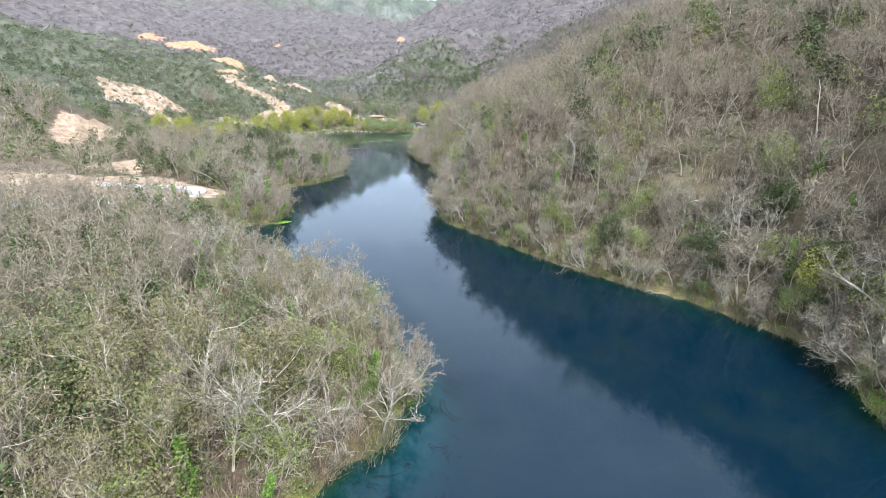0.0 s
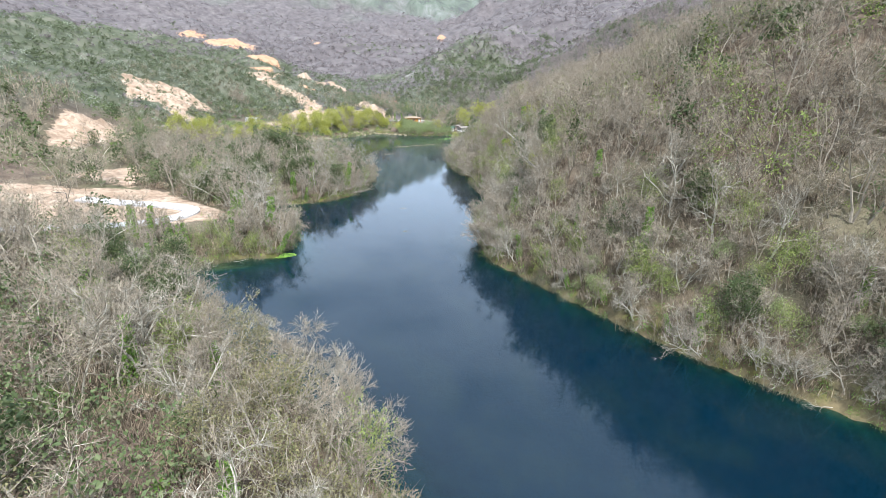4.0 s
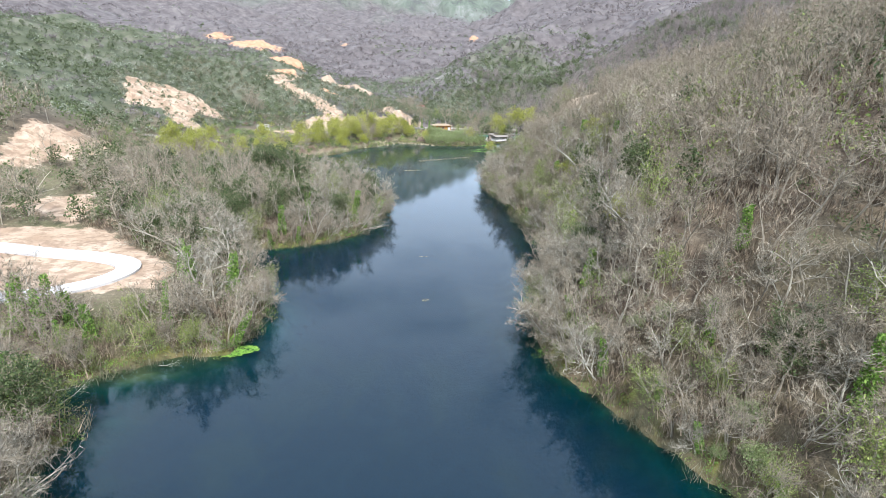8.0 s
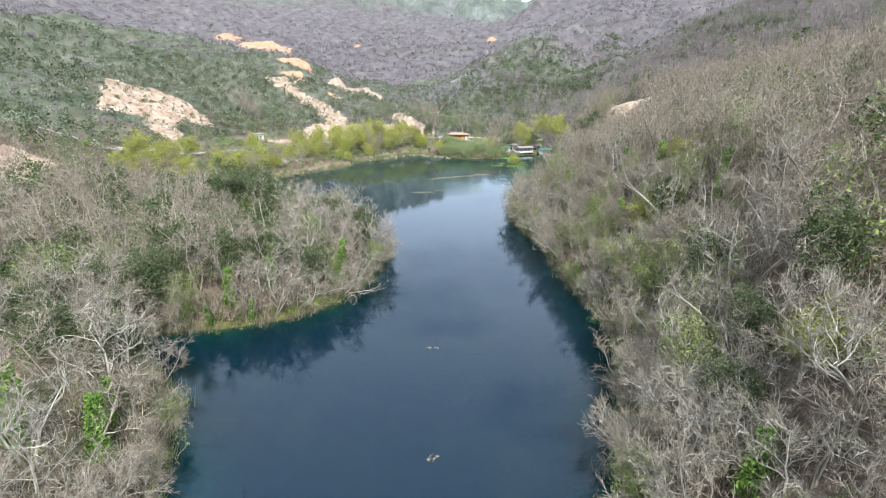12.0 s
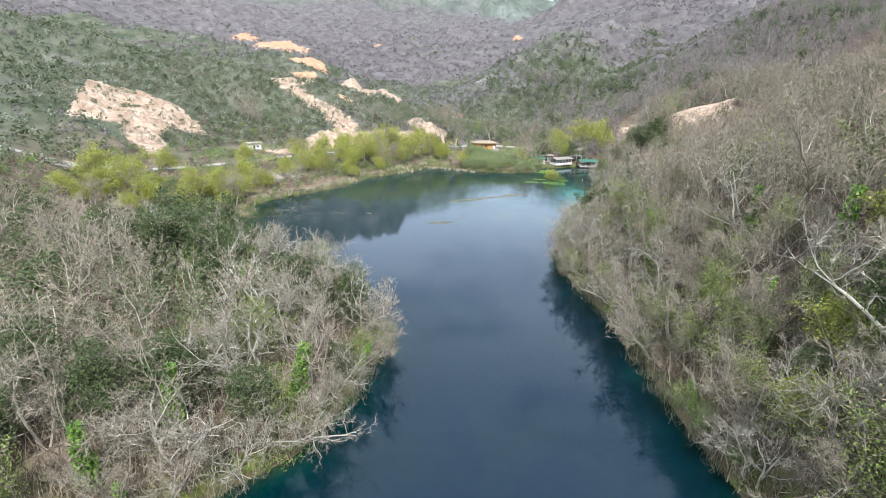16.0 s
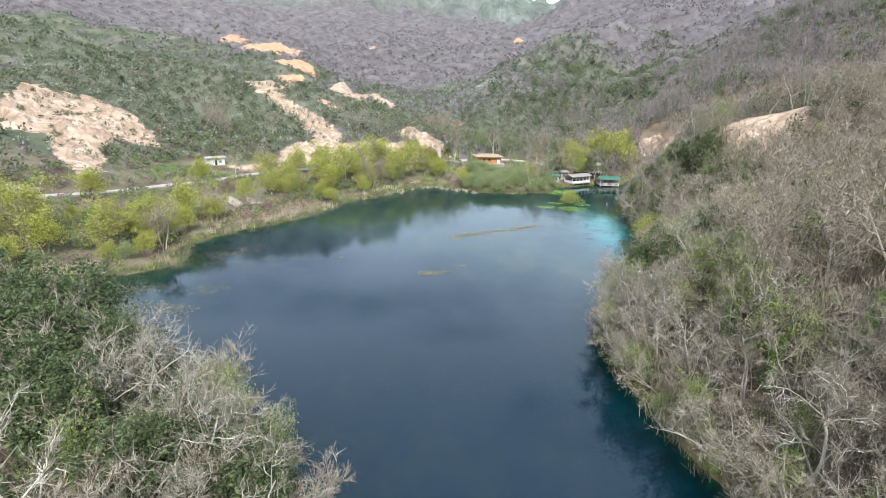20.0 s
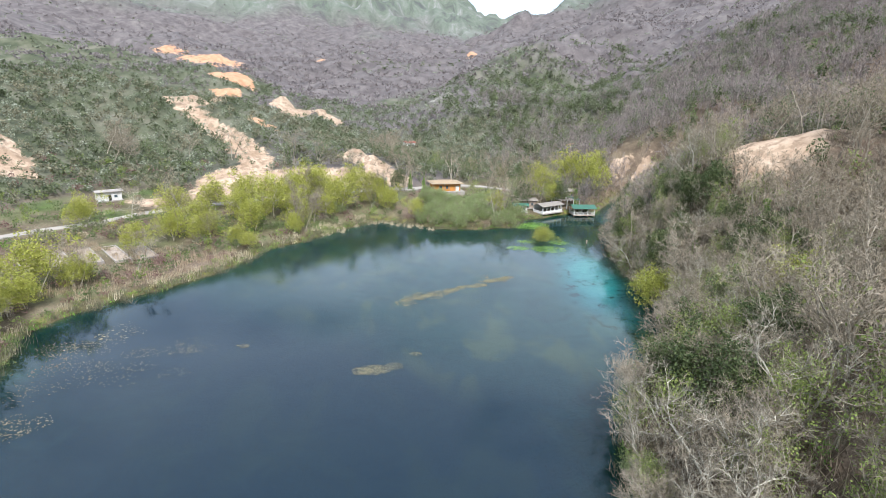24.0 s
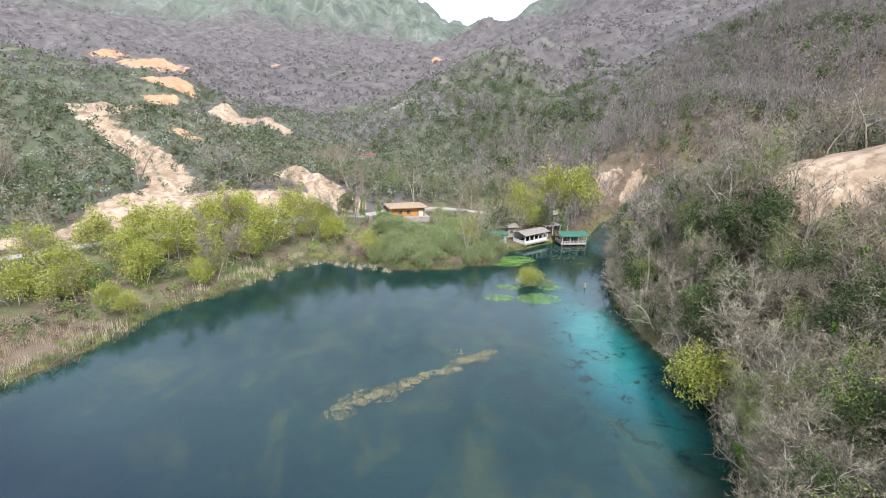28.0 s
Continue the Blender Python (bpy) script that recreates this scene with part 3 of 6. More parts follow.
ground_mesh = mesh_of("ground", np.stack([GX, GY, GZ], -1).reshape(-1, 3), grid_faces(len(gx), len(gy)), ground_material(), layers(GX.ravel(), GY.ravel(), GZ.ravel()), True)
ground = tagged(new("ground", ground_mesh), "valley ground of leaf litter, grass, scrub and pale eroded soil", "ground", kind="structure")

wx, wy = graded((-100, 125, 3.5)), graded((-420, -170, 10), (-170, 330, 3.5))
WX, WY = np.meshgrid(wx, wy)
wd = bed_depth(WX, WY, shore_distance(WX, WY)) * inside_lake(WX, WY)
w_green = np.clip((WY - 158 + 0.5 * WX + 8 * wave(WX, WY, 60, 51)) / 30, 0, 1)
water_mesh = mesh_of("water", np.stack([WX, WY, np.zeros_like(WX)], -1).reshape(-1, 3), grid_faces(len(wx), len(wy)), water_material(), {"depth": wd, "green": w_green}, True)
tagged(new("water", water_mesh), "deep blue spring water, turquoise over pale shoals", "water", kind="structure")


def at_ground(x, y):
    return float(land_height(np.array([x]), np.array([y]))[0])

# ---------------------------------------------------------------- plants: parts as arrays
def tube(points, radii, sides=4):
    """A tapering tube along points: vertices and triangles."""
    pts, n = np.asarray(points, float), len(points)
    ax = np.gradient(pts, axis=0)
    ax /= np.linalg.norm(ax, axis=1)[:, None] + 1e-9
    ref = np.where(np.abs(ax[:, 2:3]) > 0.9, np.array([[1.0, 0, 0]]), np.array([[0, 0, 1.0]]))
    u = np.cross(ax, ref)
    u /= np.linalg.norm(u, axis=1)[:, None] + 1e-9
    v = np.cross(ax, u)
    a = np.arange(sides) * 2 * np.pi / sides
    ring = pts[:, None] + np.asarray(radii)[:, None, None] * (np.cos(a)[None, :, None] * u[:, None] + np.sin(a)[None, :, None] * v[:, None])
    tri = []
    for i in range(n - 1):
        for j in range(sides):
            p, q = i * sides + j, i * sides + (j + 1) % sides
            tri += [(p, q, q + sides), (p, q + sides, p + sides)]
    return ring.reshape(-1, 3), np.array(tri)


def join(pieces):
    vs, ts, k = [], [], 0
    for v, t in pieces:
        vs.append(v), ts.append(t + k)
        k += len(v)
    return np.concatenate(vs), np.concatenate(ts)


def blades(base, tip, width, rng):
    """One thin triangle from each base to each tip."""
    d = tip - base
    side = np.cross(d, rng.normal(size=d.shape))
    side *= (np.asarray(width).reshape(-1, 1) * 0.5) / (np.linalg.norm(side, axis=1)[:, None] + 1e-9)
    v = np.stack([base - side, base + side, tip], 1).reshape(-1, 3)
    return v, np.arange(len(v)).reshape(-1, 3)


def leaves(centres, size, rng, upright=0.3):
    """A small folded leaf spray (two triangles) at each centre."""
    n = len(centres)
    a = rng.normal(size=(n, 3))
    a /= np.linalg.norm(a, axis=1)[:, None]
    b = np.cross(a, rng.normal(size=(n, 3)))
    b /= np.linalg.norm(b, axis=1)[:, None] + 1e-9
    b[:, 2] += upright
    s = size * rng.uniform(0.6, 1.3, (n, 1))
    v = np.stack([centres - a * s, centres + b * s * 0.55, centres + a * s, centres - b * s * 0.55 + 0.2 * s * np.cross(a, b)], 1).reshape(-1, 3)
    k = np.arange(n)[:, None] * 4
    return v, np.concatenate([k + [0, 1, 2], k + [0, 2, 3]])


def path_up(rng, start, way, length, steps, wander, lift):
    """Points of a limb that wanders and bends towards the light."""
    pts, p, d = [np.array(start, float)], np.array(start, float), np.array(way, float)
    for _ in range(steps):
        d = d / np.linalg.norm(d) + rng.normal(0, wander, 3) + (0, 0, lift)
        d /= np.linalg.norm(d)
        p = p + d * length / steps
        pts.append(p)
    return np.array(pts)


def bare_frame(seed, height, spread, limbs, subs, twigs, lean=0.1, stems=1, sides=4, twig_len=1.1, twig_w=0.035, low=0.3, sub_sides=3):
    """A leafless tree: (stem mesh, twig mesh, twig tips)."""
    rng = np.random.RandomState(seed)
    stem, twb, twt = [], [], []
    for s in range(stems):
        ang = rng.uniform(0, 6.28)
        way = (math.cos(ang) * lean * (1 + 2 * (stems > 1)), math.sin(ang) * lean * (1 + 2 * (stems > 1)), 1)
        trunk = path_up(rng, (0.25 * s * math.cos(ang), 0.25 * s * math.sin(ang), -0.5), way, height * rng.uniform(0.8, 1) + 0.5, 6, 0.10, 0.05)
        r0 = height * 0.0135
        stem.append(tube(trunk, np.linspace(r0, r0 * 0.22, 7), sides + 1))
        n_l = max(3, limbs // stems)
        for i in range(n_l):
            f = low + (1 - low) * (i + rng.uniform(0, 0.8)) / n_l
            f = min(f, 0.98)
            k = f * 6
            p = trunk[int(k)] + (trunk[min(int(k) + 1, 6)] - trunk[int(k)]) * (k - int(k))
            a = i * 2.4 + rng.uniform(-0.5, 0.5)
            ln = spread * (1.15 - 0.65 * f) * rng.uniform(0.7, 1.2)
            limb = path_up(rng, p, (math.cos(a), math.sin(a), 0.35 + 0.7 * f), ln, 4, 0.22, 0.09)
            rl = r0 * (1 - 0.65 * f) * 0.62
            stem.append(tube(limb, np.linspace(rl, rl * 0.25, 5), sides - 1 if sides > 3 else 3))
            for j in range(subs):
                q = rng.uniform(0.25, 1.0) * 4
                q = min(q, 3.99)
                b = limb[int(q)] + (limb[int(q) + 1] - limb[int(q)]) * (q - int(q))
                d = (limb[int(q) + 1] - limb[int(q)]) / ln * 4 + rng.normal(0, 0.65, 3)
                d[2] += 0.25
                sl = ln * rng.uniform(0.3, 0.55)
                sb = path_up(rng, b, d, sl, 2, 0.25, 0.1)
                if sub_sides:
                    stem.append(tube(sb[::2], (rl * 0.45, rl * 0.12), sub_sides))
                else:
                    twb.append(sb[:1]), twt.append(sb[2:])
                w = rng.uniform(0.1, 1.0, twigs)
                tb = np.where(w[:, None] < 0.5, sb[0] + (sb[1] - sb[0]) * w[:, None] * 2, sb[1] + (sb[2] - sb[1]) * (w[:, None] * 2 - 1))
                td = (sb[2] - sb[0]) / sl + rng.normal(0, 0.6, (twigs, 3)) + (0, 0, 0.25)
                td /= np.linalg.norm(td, axis=1)[:, None]
                twb.append(tb), twt.append(tb + td * twig_len * rng.uniform(0.5, 1.3, (twigs, 1)))
    base, tip = np.concatenate(twb), np.concatenate(twt)
    return join(stem), blades(base, tip, np.full(len(base), twig_w), rng), tip


def limbed_tree(seed, height, spread, limbs, subs, lets, twigs, stems=1, lean=0.12, low=0.28, heavy=1.0, fine=0.042):
    """A leafless tree with crooked, far-reaching limbs: (stems, limbs and branches; twigs)."""
    rng = np.random.RandomState(seed)
    wood, b0, b1, bw, t0, t1 = [], [], [], [], [], []
    for s in range(stems):
        ang = rng.uniform(0, 6.28)
        tilt = lean * (1 + 1.6 * (stems > 1))
        trunk = path_up(rng, (0.3 * s * math.cos(ang), 0.3 * s * math.sin(ang), -0.6), (math.cos(ang) * tilt, math.sin(ang) * tilt, 1), height * rng.uniform(0.72, 0.9) + 0.6, 7, 0.13, 0.05)
        r0 = height * 0.0155 * heavy
        wood.append(tube(trunk, np.linspace(r0, r0 * 0.28, 8), 5))
        n_l = max(4, limbs // stems)
        for i in range(n_l):
            f = min(low + (1 - low) * (i + rng.uniform(0, 0.9)) / n_l, 0.99)
            k = min(f * 7, 6.99)
            p = trunk[int(k)] + (trunk[int(k) + 1] - trunk[int(k)]) * (k - int(k))
            a = i * 2.4 + rng.uniform(-0.6, 0.6)
            ln = spread * (1.12 - 0.5 * f) * rng.uniform(0.7, 1.25)
            limb = path_up(rng, p, (math.cos(a), math.sin(a), 0.25 + 0.75 * f), ln, 5, 0.26, 0.08)
            rl = r0 * (1 - 0.55 * f) * 0.55
            wood.append(tube(limb, np.linspace(rl, rl * 0.3, 6), 3))
            for j in range(subs):
                q = min((0.2 + 0.8 * (j + rng.uniform(0, 0.9)) / subs) * 5, 4.99)
                b = limb[int(q)] + (limb[int(q) + 1] - limb[int(q)]) * (q - int(q))
                d = (limb[int(q) + 1] - limb[int(q)]) / ln * 5 + rng.normal(0, 0.62, 3) + (0, 0, 0.12)
                sl = ln * rng.uniform(0.28, 0.55) * (1.15 - 0.1 * q)
                sb = path_up(rng, b, d, sl, 3, 0.28, 0.07)
                for m in range(3):
                    b0.append(sb[m]), b1.append(sb[m + 1] + (sb[m + 1] - sb[m]) * 0.25), bw.append(max(0.085 - 0.018 * m, 0.03) * heavy)
                for _ in range(lets):
                    w = rng.uniform(0.25, 2.99)
                    c = sb[int(w)] + (sb[int(w) + 1] - sb[int(w)]) * (w - int(w))
                    e = (sb[3] - sb[0]) / sl + rng.normal(0, 0.6, 3) + (0, 0, 0.1)
                    e = c + e / np.linalg.norm(e) * rng.uniform(0.7, 1.6)
                    b0.append(c), b1.append(e), bw.append(0.052 * heavy)
                    g = (e - c) + rng.normal(0, 0.55, (twigs, 3)) + (0, 0, 0.1)
                    g /= np.linalg.norm(g, axis=1)[:, None]
                    st = c + (e - c) * rng.uniform(0.2, 0.95, (twigs, 1))
                    t0.append(st), t1.append(st + g * rng.uniform(0.4, 1.0, (twigs, 1)))
    wood.append(blades(np.array(b0), np.array(b1), np.array(bw), rng))
    t0, t1 = np.concatenate(t0), np.concatenate(t1)
    return join(wood), blades(t0, t1, np.full(len(t0), fine), rng)


def crown_points(rng, n, blobs, height):
    """Points near the surfaces of several uneven lumps, which leave gaps between them."""
    out = []
    for (cx, cy, cz, r) in blobs:
        k = max(4, int(n * r * r / sum(b[3] ** 2 for b in blobs)))
        d = rng.normal(size=(k, 3))
        d /= np.linalg.norm(d, axis=1)[:, None]
        rad = r * np.clip(rng.normal(0.86, 0.17, (k, 1)), 0.2, 1.25)
        out.append(np.array([cx, cy, cz]) + d * rad * (1, 1, 0.82))
    pts = np.concatenate(out)
    return pts[pts[:, 2] > 0.08 * height]


def leafy_blobs(rng, height, spread, n):
    blobs = []
    for i in range(n):
        a, f = i * 2.4 + rng.uniform(-0.4, 0.4), (i + 0.6) / n
        rr = spread * (0.75 - 0.5 * f) * rng.uniform(0.6, 1.0)
        blobs.append((rr * math.cos(a), rr * math.sin(a), height * (0.32 + 0.55 * f), spread * rng.uniform(0.34, 0.55)))
    return blobs


def turned(m, seed_turn, scale, place):
    v, t = m
    c, s = math.cos(seed_turn), math.sin(seed_turn)
    return v @ np.array([[c, s, 0], [-s, c, 0], [0, 0, 1]]) * scale + place, t


def part(name, data, parent, label=""):
    ob = new(name, data)
    ob.parent = parent
    if name in ("twig_crown", "crown", "ivy"):
        ob["kind"] = "stuff"
    if label:
        ob["label"] = label
    return ob


def parted(name, m, material, parent, label="", smooth=False):
    return part(name, mesh_of(name, *m, material, None, smooth), parent, label)


def scatter(rng, x0, x1, y0, y1, step, keep):
    """Jittered places on a grid, kept by keep(x, y, z, d)."""
    xs, ys = np.arange(x0, x1, step), np.arange(y0, y1, step)
    X, Y = np.meshgrid(xs, ys)
    X = (X + rng.uniform(-0.48, 0.48, X.shape) * step).ravel()
    Y = (Y + rng.uniform(-0.48, 0.48, Y.shape) * step).ravel()
    ok = ~inside_lake(X, Y)
    X, Y = X[ok], Y[ok]
    d, z = shore_distance(X, Y), land_height(X, Y)
    ok = keep(X, Y, z, d)
    return X[ok], Y[ok], z[ok]


def bareness(x, y):
    return soil_at(np.asarray(x, float), np.asarray(y, float), SCARS + RUSTY, CUTS + RUST_CUTS)


def open_ground(x, y):
    """Clearings where nothing tall grows: bare soil, the paved ring, the road and the house plots."""
    o = bareness(x, y) > 0.47
    for e in [(-62, 21, 19, 10, 10), (-60, 11, 20, 4.5, 5), (15, 290, 12, 8, 0), (56, 272, 14, 8, 10), (-112, 86, 13, 10, 0), (57, 188, 4.5, 5, 0), (61, 158, 4, 4, 0), (-72, 214, 22, 12, 50), (-100, 262, 14, 6, 40)]:
        o |= ellipse(x, y, *e) > 0.5
    for (x0, y0), (x1, y1) in zip(ROAD, ROAD[1:]):
        k = np.clip(((x - x0) * (x1 - x0) + (y - y0) * (y1 - y0)) / ((x1 - x0) ** 2 + (y1 - y0) ** 2), 0, 1)
        o |= np.hypot(x - x0 - k * (x1 - x0), y - y0 - k * (y1 - y0)) < 3.5
    return o


ROAD = [(-260, 60), (-190, 130), (-150, 165), (-118, 186), (-112, 198), (-105, 209), (-101, 219), (-97, 229), (-90, 239), (-80, 254), (-54, 268), (-36, 275), (-14, 279), (4, 286), (20, 301), (34, 306), (50, 302), (64, 294)]


def woods(name, label, places, models, material_key, tints, rng, scales=(0.8, 1.2)):
    """Many plants of one sort as one mesh; each has a tint and turn of its own."""
    vs, ts, tn, k = [], [], [], 0
    for x, y, z in zip(*places):
        v, t = models[rng.randint(len(models))]
        v, t = turned((v, t), rng.uniform(0, 6.28), rng.uniform(*scales), np.array([x, y, z]))
        vs.append(v.astype(np.float32)), ts.append(t + k), tn.append(np.full(len(v), rng.uniform(*tints), np.float32))
        k += len(v)
    me = mesh_of(name, np.concatenate(vs), np.concatenate(ts), material_key, {"tint": np.concatenate(tn)})
    return tagged(new(name, me), label, "woods", kind="stuff")

# ---------------------------------------------------------------- the woods that nobody could count
R = np.random.RandomState(7)


def thin_tree(seed, height, spread, limbs, subs, twigs, twig_len, twig_w, shoots):
    """A light leafless tree for woods: stem and limbs, and a haze of twigs."""
    rng = np.random.RandomState(seed)
    trunk = path_up(rng, (0, 0, -0.5), (rng.normal(0, 0.12), rng.normal(0, 0.12), 1), height * 0.9, 3, 0.08, 0.05)
    stem = [tube(trunk, (height * 0.013, height * 0.010, height * 0.007, height * 0.003), 3)]
    lb, lt, tb, tt = [], [], [], []
    for i in range(limbs):
        f = 0.3 + 0.68 * (i + rng.uniform(0, 0.8)) / limbs
        k = min(f * 3, 2.99)
        p = trunk[int(k)] + (trunk[int(k) + 1] - trunk[int(k)]) * (k - int(k))
        a, ln = i * 2.4 + rng.uniform(-0.5, 0.5), spread * (1.2 - 0.7 * f) * rng.uniform(0.7, 1.2)
        limb = path_up(rng, p, (math.cos(a), math.sin(a), 0.4 + 0.8 * f), ln, 2, 0.2, 0.12)
        lb += [limb[0], limb[0], limb[1]]
        lt += [limb[1] + (limb[1] - limb[0]) * 0.25, limb[1] + (limb[1] - limb[0]) * 0.25, limb[2]]
        for _ in range(subs):
            q = rng.uniform(0.3, 2.0)
            q = min(q, 1.99)
            b = limb[int(q)] + (limb[int(q) + 1] - limb[int(q)]) * (q - int(q))
            d = (limb[2] - limb[0]) / ln + rng.normal(0, 0.6, 3) + (0, 0, 0.3)
            e = b + d / np.linalg.norm(d) * ln * rng.uniform(0.3, 0.6)
            lb.append(b), lt.append(e)
            w = rng.uniform(0.15, 1.0, (twigs, 1))
            s = b + (e - b) * w
            g = (e - b) / np.linalg.norm(e - b) + rng.normal(0, 0.6, (twigs, 3)) + (0, 0, 0.3)
            g /= np.linalg.norm(g, axis=1)[:, None]
            tb.append(s), tt.append(s + g * twig_len * rng.uniform(0.5, 1.3, (twigs, 1)))
    stem.append(blades(np.array(lb), np.array(lt), np.full(len(lb), height * 0.013), rng))
    shell = crown_points(rng, shoots, leafy_blobs(rng, height * 0.98, spread * 0.9, 9), height)
    out_ = shell - np.array([0, 0, height * 0.45])
    out_ /= np.linalg.norm(out_, axis=1)[:, None]
    out_ += rng.normal(0, 0.35, out_.shape) + (0, 0, 0.35)
    tb.append(shell - out_ * twig_len * 0.4), tt.append(shell + out_ * twig_len * rng.uniform(0.1, 0.5, (len(shell), 1)))
    tb, tt = np.concatenate(tb), np.concatenate(tt)
    return join(stem), blades(tb, tt, np.full(len(tb), twig_w), rng)


mid_trees = [limbed_tree(100 + i, 10.5 + (i % 4), 5.4, 11, 4, 4, 5, 1 + i % 2, 0.1, 0.34, 0.9, 0.052) for i in range(7)]
far_trees = [thin_tree(140 + i, 9.0 + (i % 4), 5.0, 5, 2, 4, 1.7, 0.17, 85) for i in range(6)]
mid_oaks, mid_greens, small_oaks, small_greens, small_shrubs, low_shrubs, crowns, bank_shrubs, foot_shrubs, shoots_ = [], [], [], [], [], [], [], [], [], []
for i in range(5):
    r_ = np.random.RandomState(300 + i)
    mid_oaks.append(leaves(crown_points(r_, 300, leafy_blobs(r_, 8.5, 3.4, 8), 8.5), 0.33, r_))
    mid_greens.append(leaves(crown_points(r_, 165, leafy_blobs(r_, 9, 3.6, 9), 9), 0.24, r_))
    small_oaks.append(leaves(crown_points(r_, 80, leafy_blobs(r_, 7.5, 3.2, 6), 7.5), 0.62, r_))
    small_greens.append(leaves(crown_points(r_, 60, leafy_blobs(r_, 9, 3.0, 7), 9), 0.45, r_))
    small_shrubs.append(leaves(crown_points(r_, 84, leafy_blobs(r_, 2.8, 2.2, 4), 2.4), 0.25, r_))
    bank_shrubs.append(leaves(crown_points(r_, 64, leafy_blobs(r_, 2.4, 1.7, 4), 2.0), 0.15, r_))
    foot_shrubs.append(leaves(crown_points(r_, 42, leafy_blobs(r_, 2.8, 2.2, 4), 2.4), 0.40, r_))
    root = np.stack([r_.normal(0, 0.8, 52), r_.normal(0, 0.8, 52), np.zeros(52)], 1)
    shoots_.append(blades(root, root + np.stack([r_.normal(0, 0.75, 52), r_.normal(0, 0.75, 52), r_.uniform(0.8, 2.6, 52)], 1), np.full(52, 0.085), r_))
    low_shrubs.append(leaves(crown_points(r_, 30, leafy_blobs(r_, 3.0, 2.4, 4), 2.4), 0.55, r_))
    crowns.append(leaves(crown_points(r_, 13, leafy_blobs(r_, 5, 5.0, 3), 5), 1.25, r_))


def near_strip(x, y, d):
    """The belt along the shore, kept for the single trees."""
    return (d < 15) & (y < 215) & (y > -150) & (x > -75)


def east_side(x, y):
    return x > 15 + np.clip(y - 240, 0, 500) * 0.75


def pick(places, mask):
    return tuple(a[mask] for a in places)


east = scatter(R, 20, 330, -170, 470, 4.2, lambda x, y, z, d: east_side(x, y) & ~open_ground(x, y) & ~near_strip(x, y, d) & (d > 2))
west = scatter(R, -170, 40, -190, 215, 4.6, lambda x, y, z, d: ~east_side(x, y) & ~open_ground(x, y) & ~near_strip(x, y, d) & (d > 2) & ((y < 140) | (x > 0)))
def spaced(places, rng):
    d = shore_distance(places[0], places[1])
    return pick(places, (d < 60) | (rng.uniform(size=len(d)) < 0.7))


def thinned(places, remote, rng):
    """Woods grow thinner away from the lake, over the crest and in the back country."""
    x, y, _ = places
    return pick(places, ~remote(x, y) | (rng.uniform(size=len(x)) < 0.3))


east, west = spaced(east, R), spaced(west, R)
east = thinned(east, lambda x, y: (x > 10 + 1.3 * (y + 145)) | ((x > 190) & (y < 170)), R)
west = thinned(west, lambda x, y: (x < -12 - 0.62 * (y + 145)) & ((y < -68) | (x < -12 - 1.0 * (y + 68))), R)
for tag, places, seed in (("hillside", east, 11), ("lakeside", west, 12)):
    rng_ = np.random.RandomState(seed)
    x_, y_, _z = places
    u, patch, dist = rng_.uniform(size=len(x_)), wave(x_, y_, 60, 61), shore_distance(x_, y_)
    near_ = (dist < 62) & (np.abs(x_) < 125)
    leafy = 0.30 + 0.18 * patch + (0.16 if tag == "lakeside" else 0.0)
    oak = 0.06 + 0.05 * patch + (0.13 * np.clip((y_ - 45) / 15, 0, 1) if tag == "lakeside" else 0.0)
    bare = (u > leafy + oak) & ~((y_ < -72) & (x_ < 5) & (u < 0.82))
    back_ = (y_ > 228) & (x_ > 60)
    for which, models in ((near_ & ~back_, mid_trees), (~near_ & ~back_, far_trees)):
        pl = pick(places, bare & which)
        woods("bare_woods_stems", f"pale grey stems and limbs of leafless {tag} woods", pl, [m[0] for m in models], M_BARK, (0, 1), np.random.RandomState(seed))
        woods("bare_woods_twigs", f"brown-grey haze of leafless twigs in {tag} woods", pl, [m[1] for m in models], M_TWIG, (0, 1), np.random.RandomState(seed))
    if tag == "hillside":
        pl = pick(places, bare & back_)
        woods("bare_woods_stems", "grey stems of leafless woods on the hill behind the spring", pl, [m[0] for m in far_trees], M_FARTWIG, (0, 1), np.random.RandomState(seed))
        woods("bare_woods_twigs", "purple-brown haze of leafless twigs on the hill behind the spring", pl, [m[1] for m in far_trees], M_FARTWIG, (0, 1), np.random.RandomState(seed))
    for models_i, (which, oaks, greens) in enumerate(((near_ & (patch > 0), mid_oaks, mid_greens), (near_ & (patch <= 0), mid_oaks, mid_greens), (~near_, small_oaks, small_greens))):
        woods("evergreen_woods", f"dark evergreen oaks among the {tag} woods", pick(places, (u < oak) & which), oaks, M_OAK, (0, 1), rng_)
        woods("spring_woods", f"trees in thin fresh yellow-green leaf in the {tag} woods", pick(places, (u > oak) & ~bare & which), greens, M_SPRING if tag == "hillside" and models_i == 0 else M_BRUSH, (0, 1), rng_)
slope_extra = scatter(R, 20, 110, -150, 215, 5.0, lambda x, y, z, d: east_side(x, y) & ~open_ground(x, y) & (d > 8) & (d < 34))
woods("slope_saplings_stems", "grey stems of slender leafless saplings between the trees of the slope", slope_extra, [m[0] for m in mid_trees], M_BARK, (0, 1), np.random.RandomState(19), (0.55, 0.9))
woods("slope_saplings_twigs", "brown twigs of slender leafless saplings between the trees of the slope", slope_extra, [m[1] for m in mid_trees], M_TWIG, (0, 1), np.random.RandomState(19), (0.55, 0.9))
deep_brush = scatter(R, 20, 190, -165, 330, 3.7, lambda x, y, z, d: east_side(x, y) & ~open_ground(x, y) & (d > 9) & ((d < 75) | (R.uniform(size=x.shape) < 0.5)))
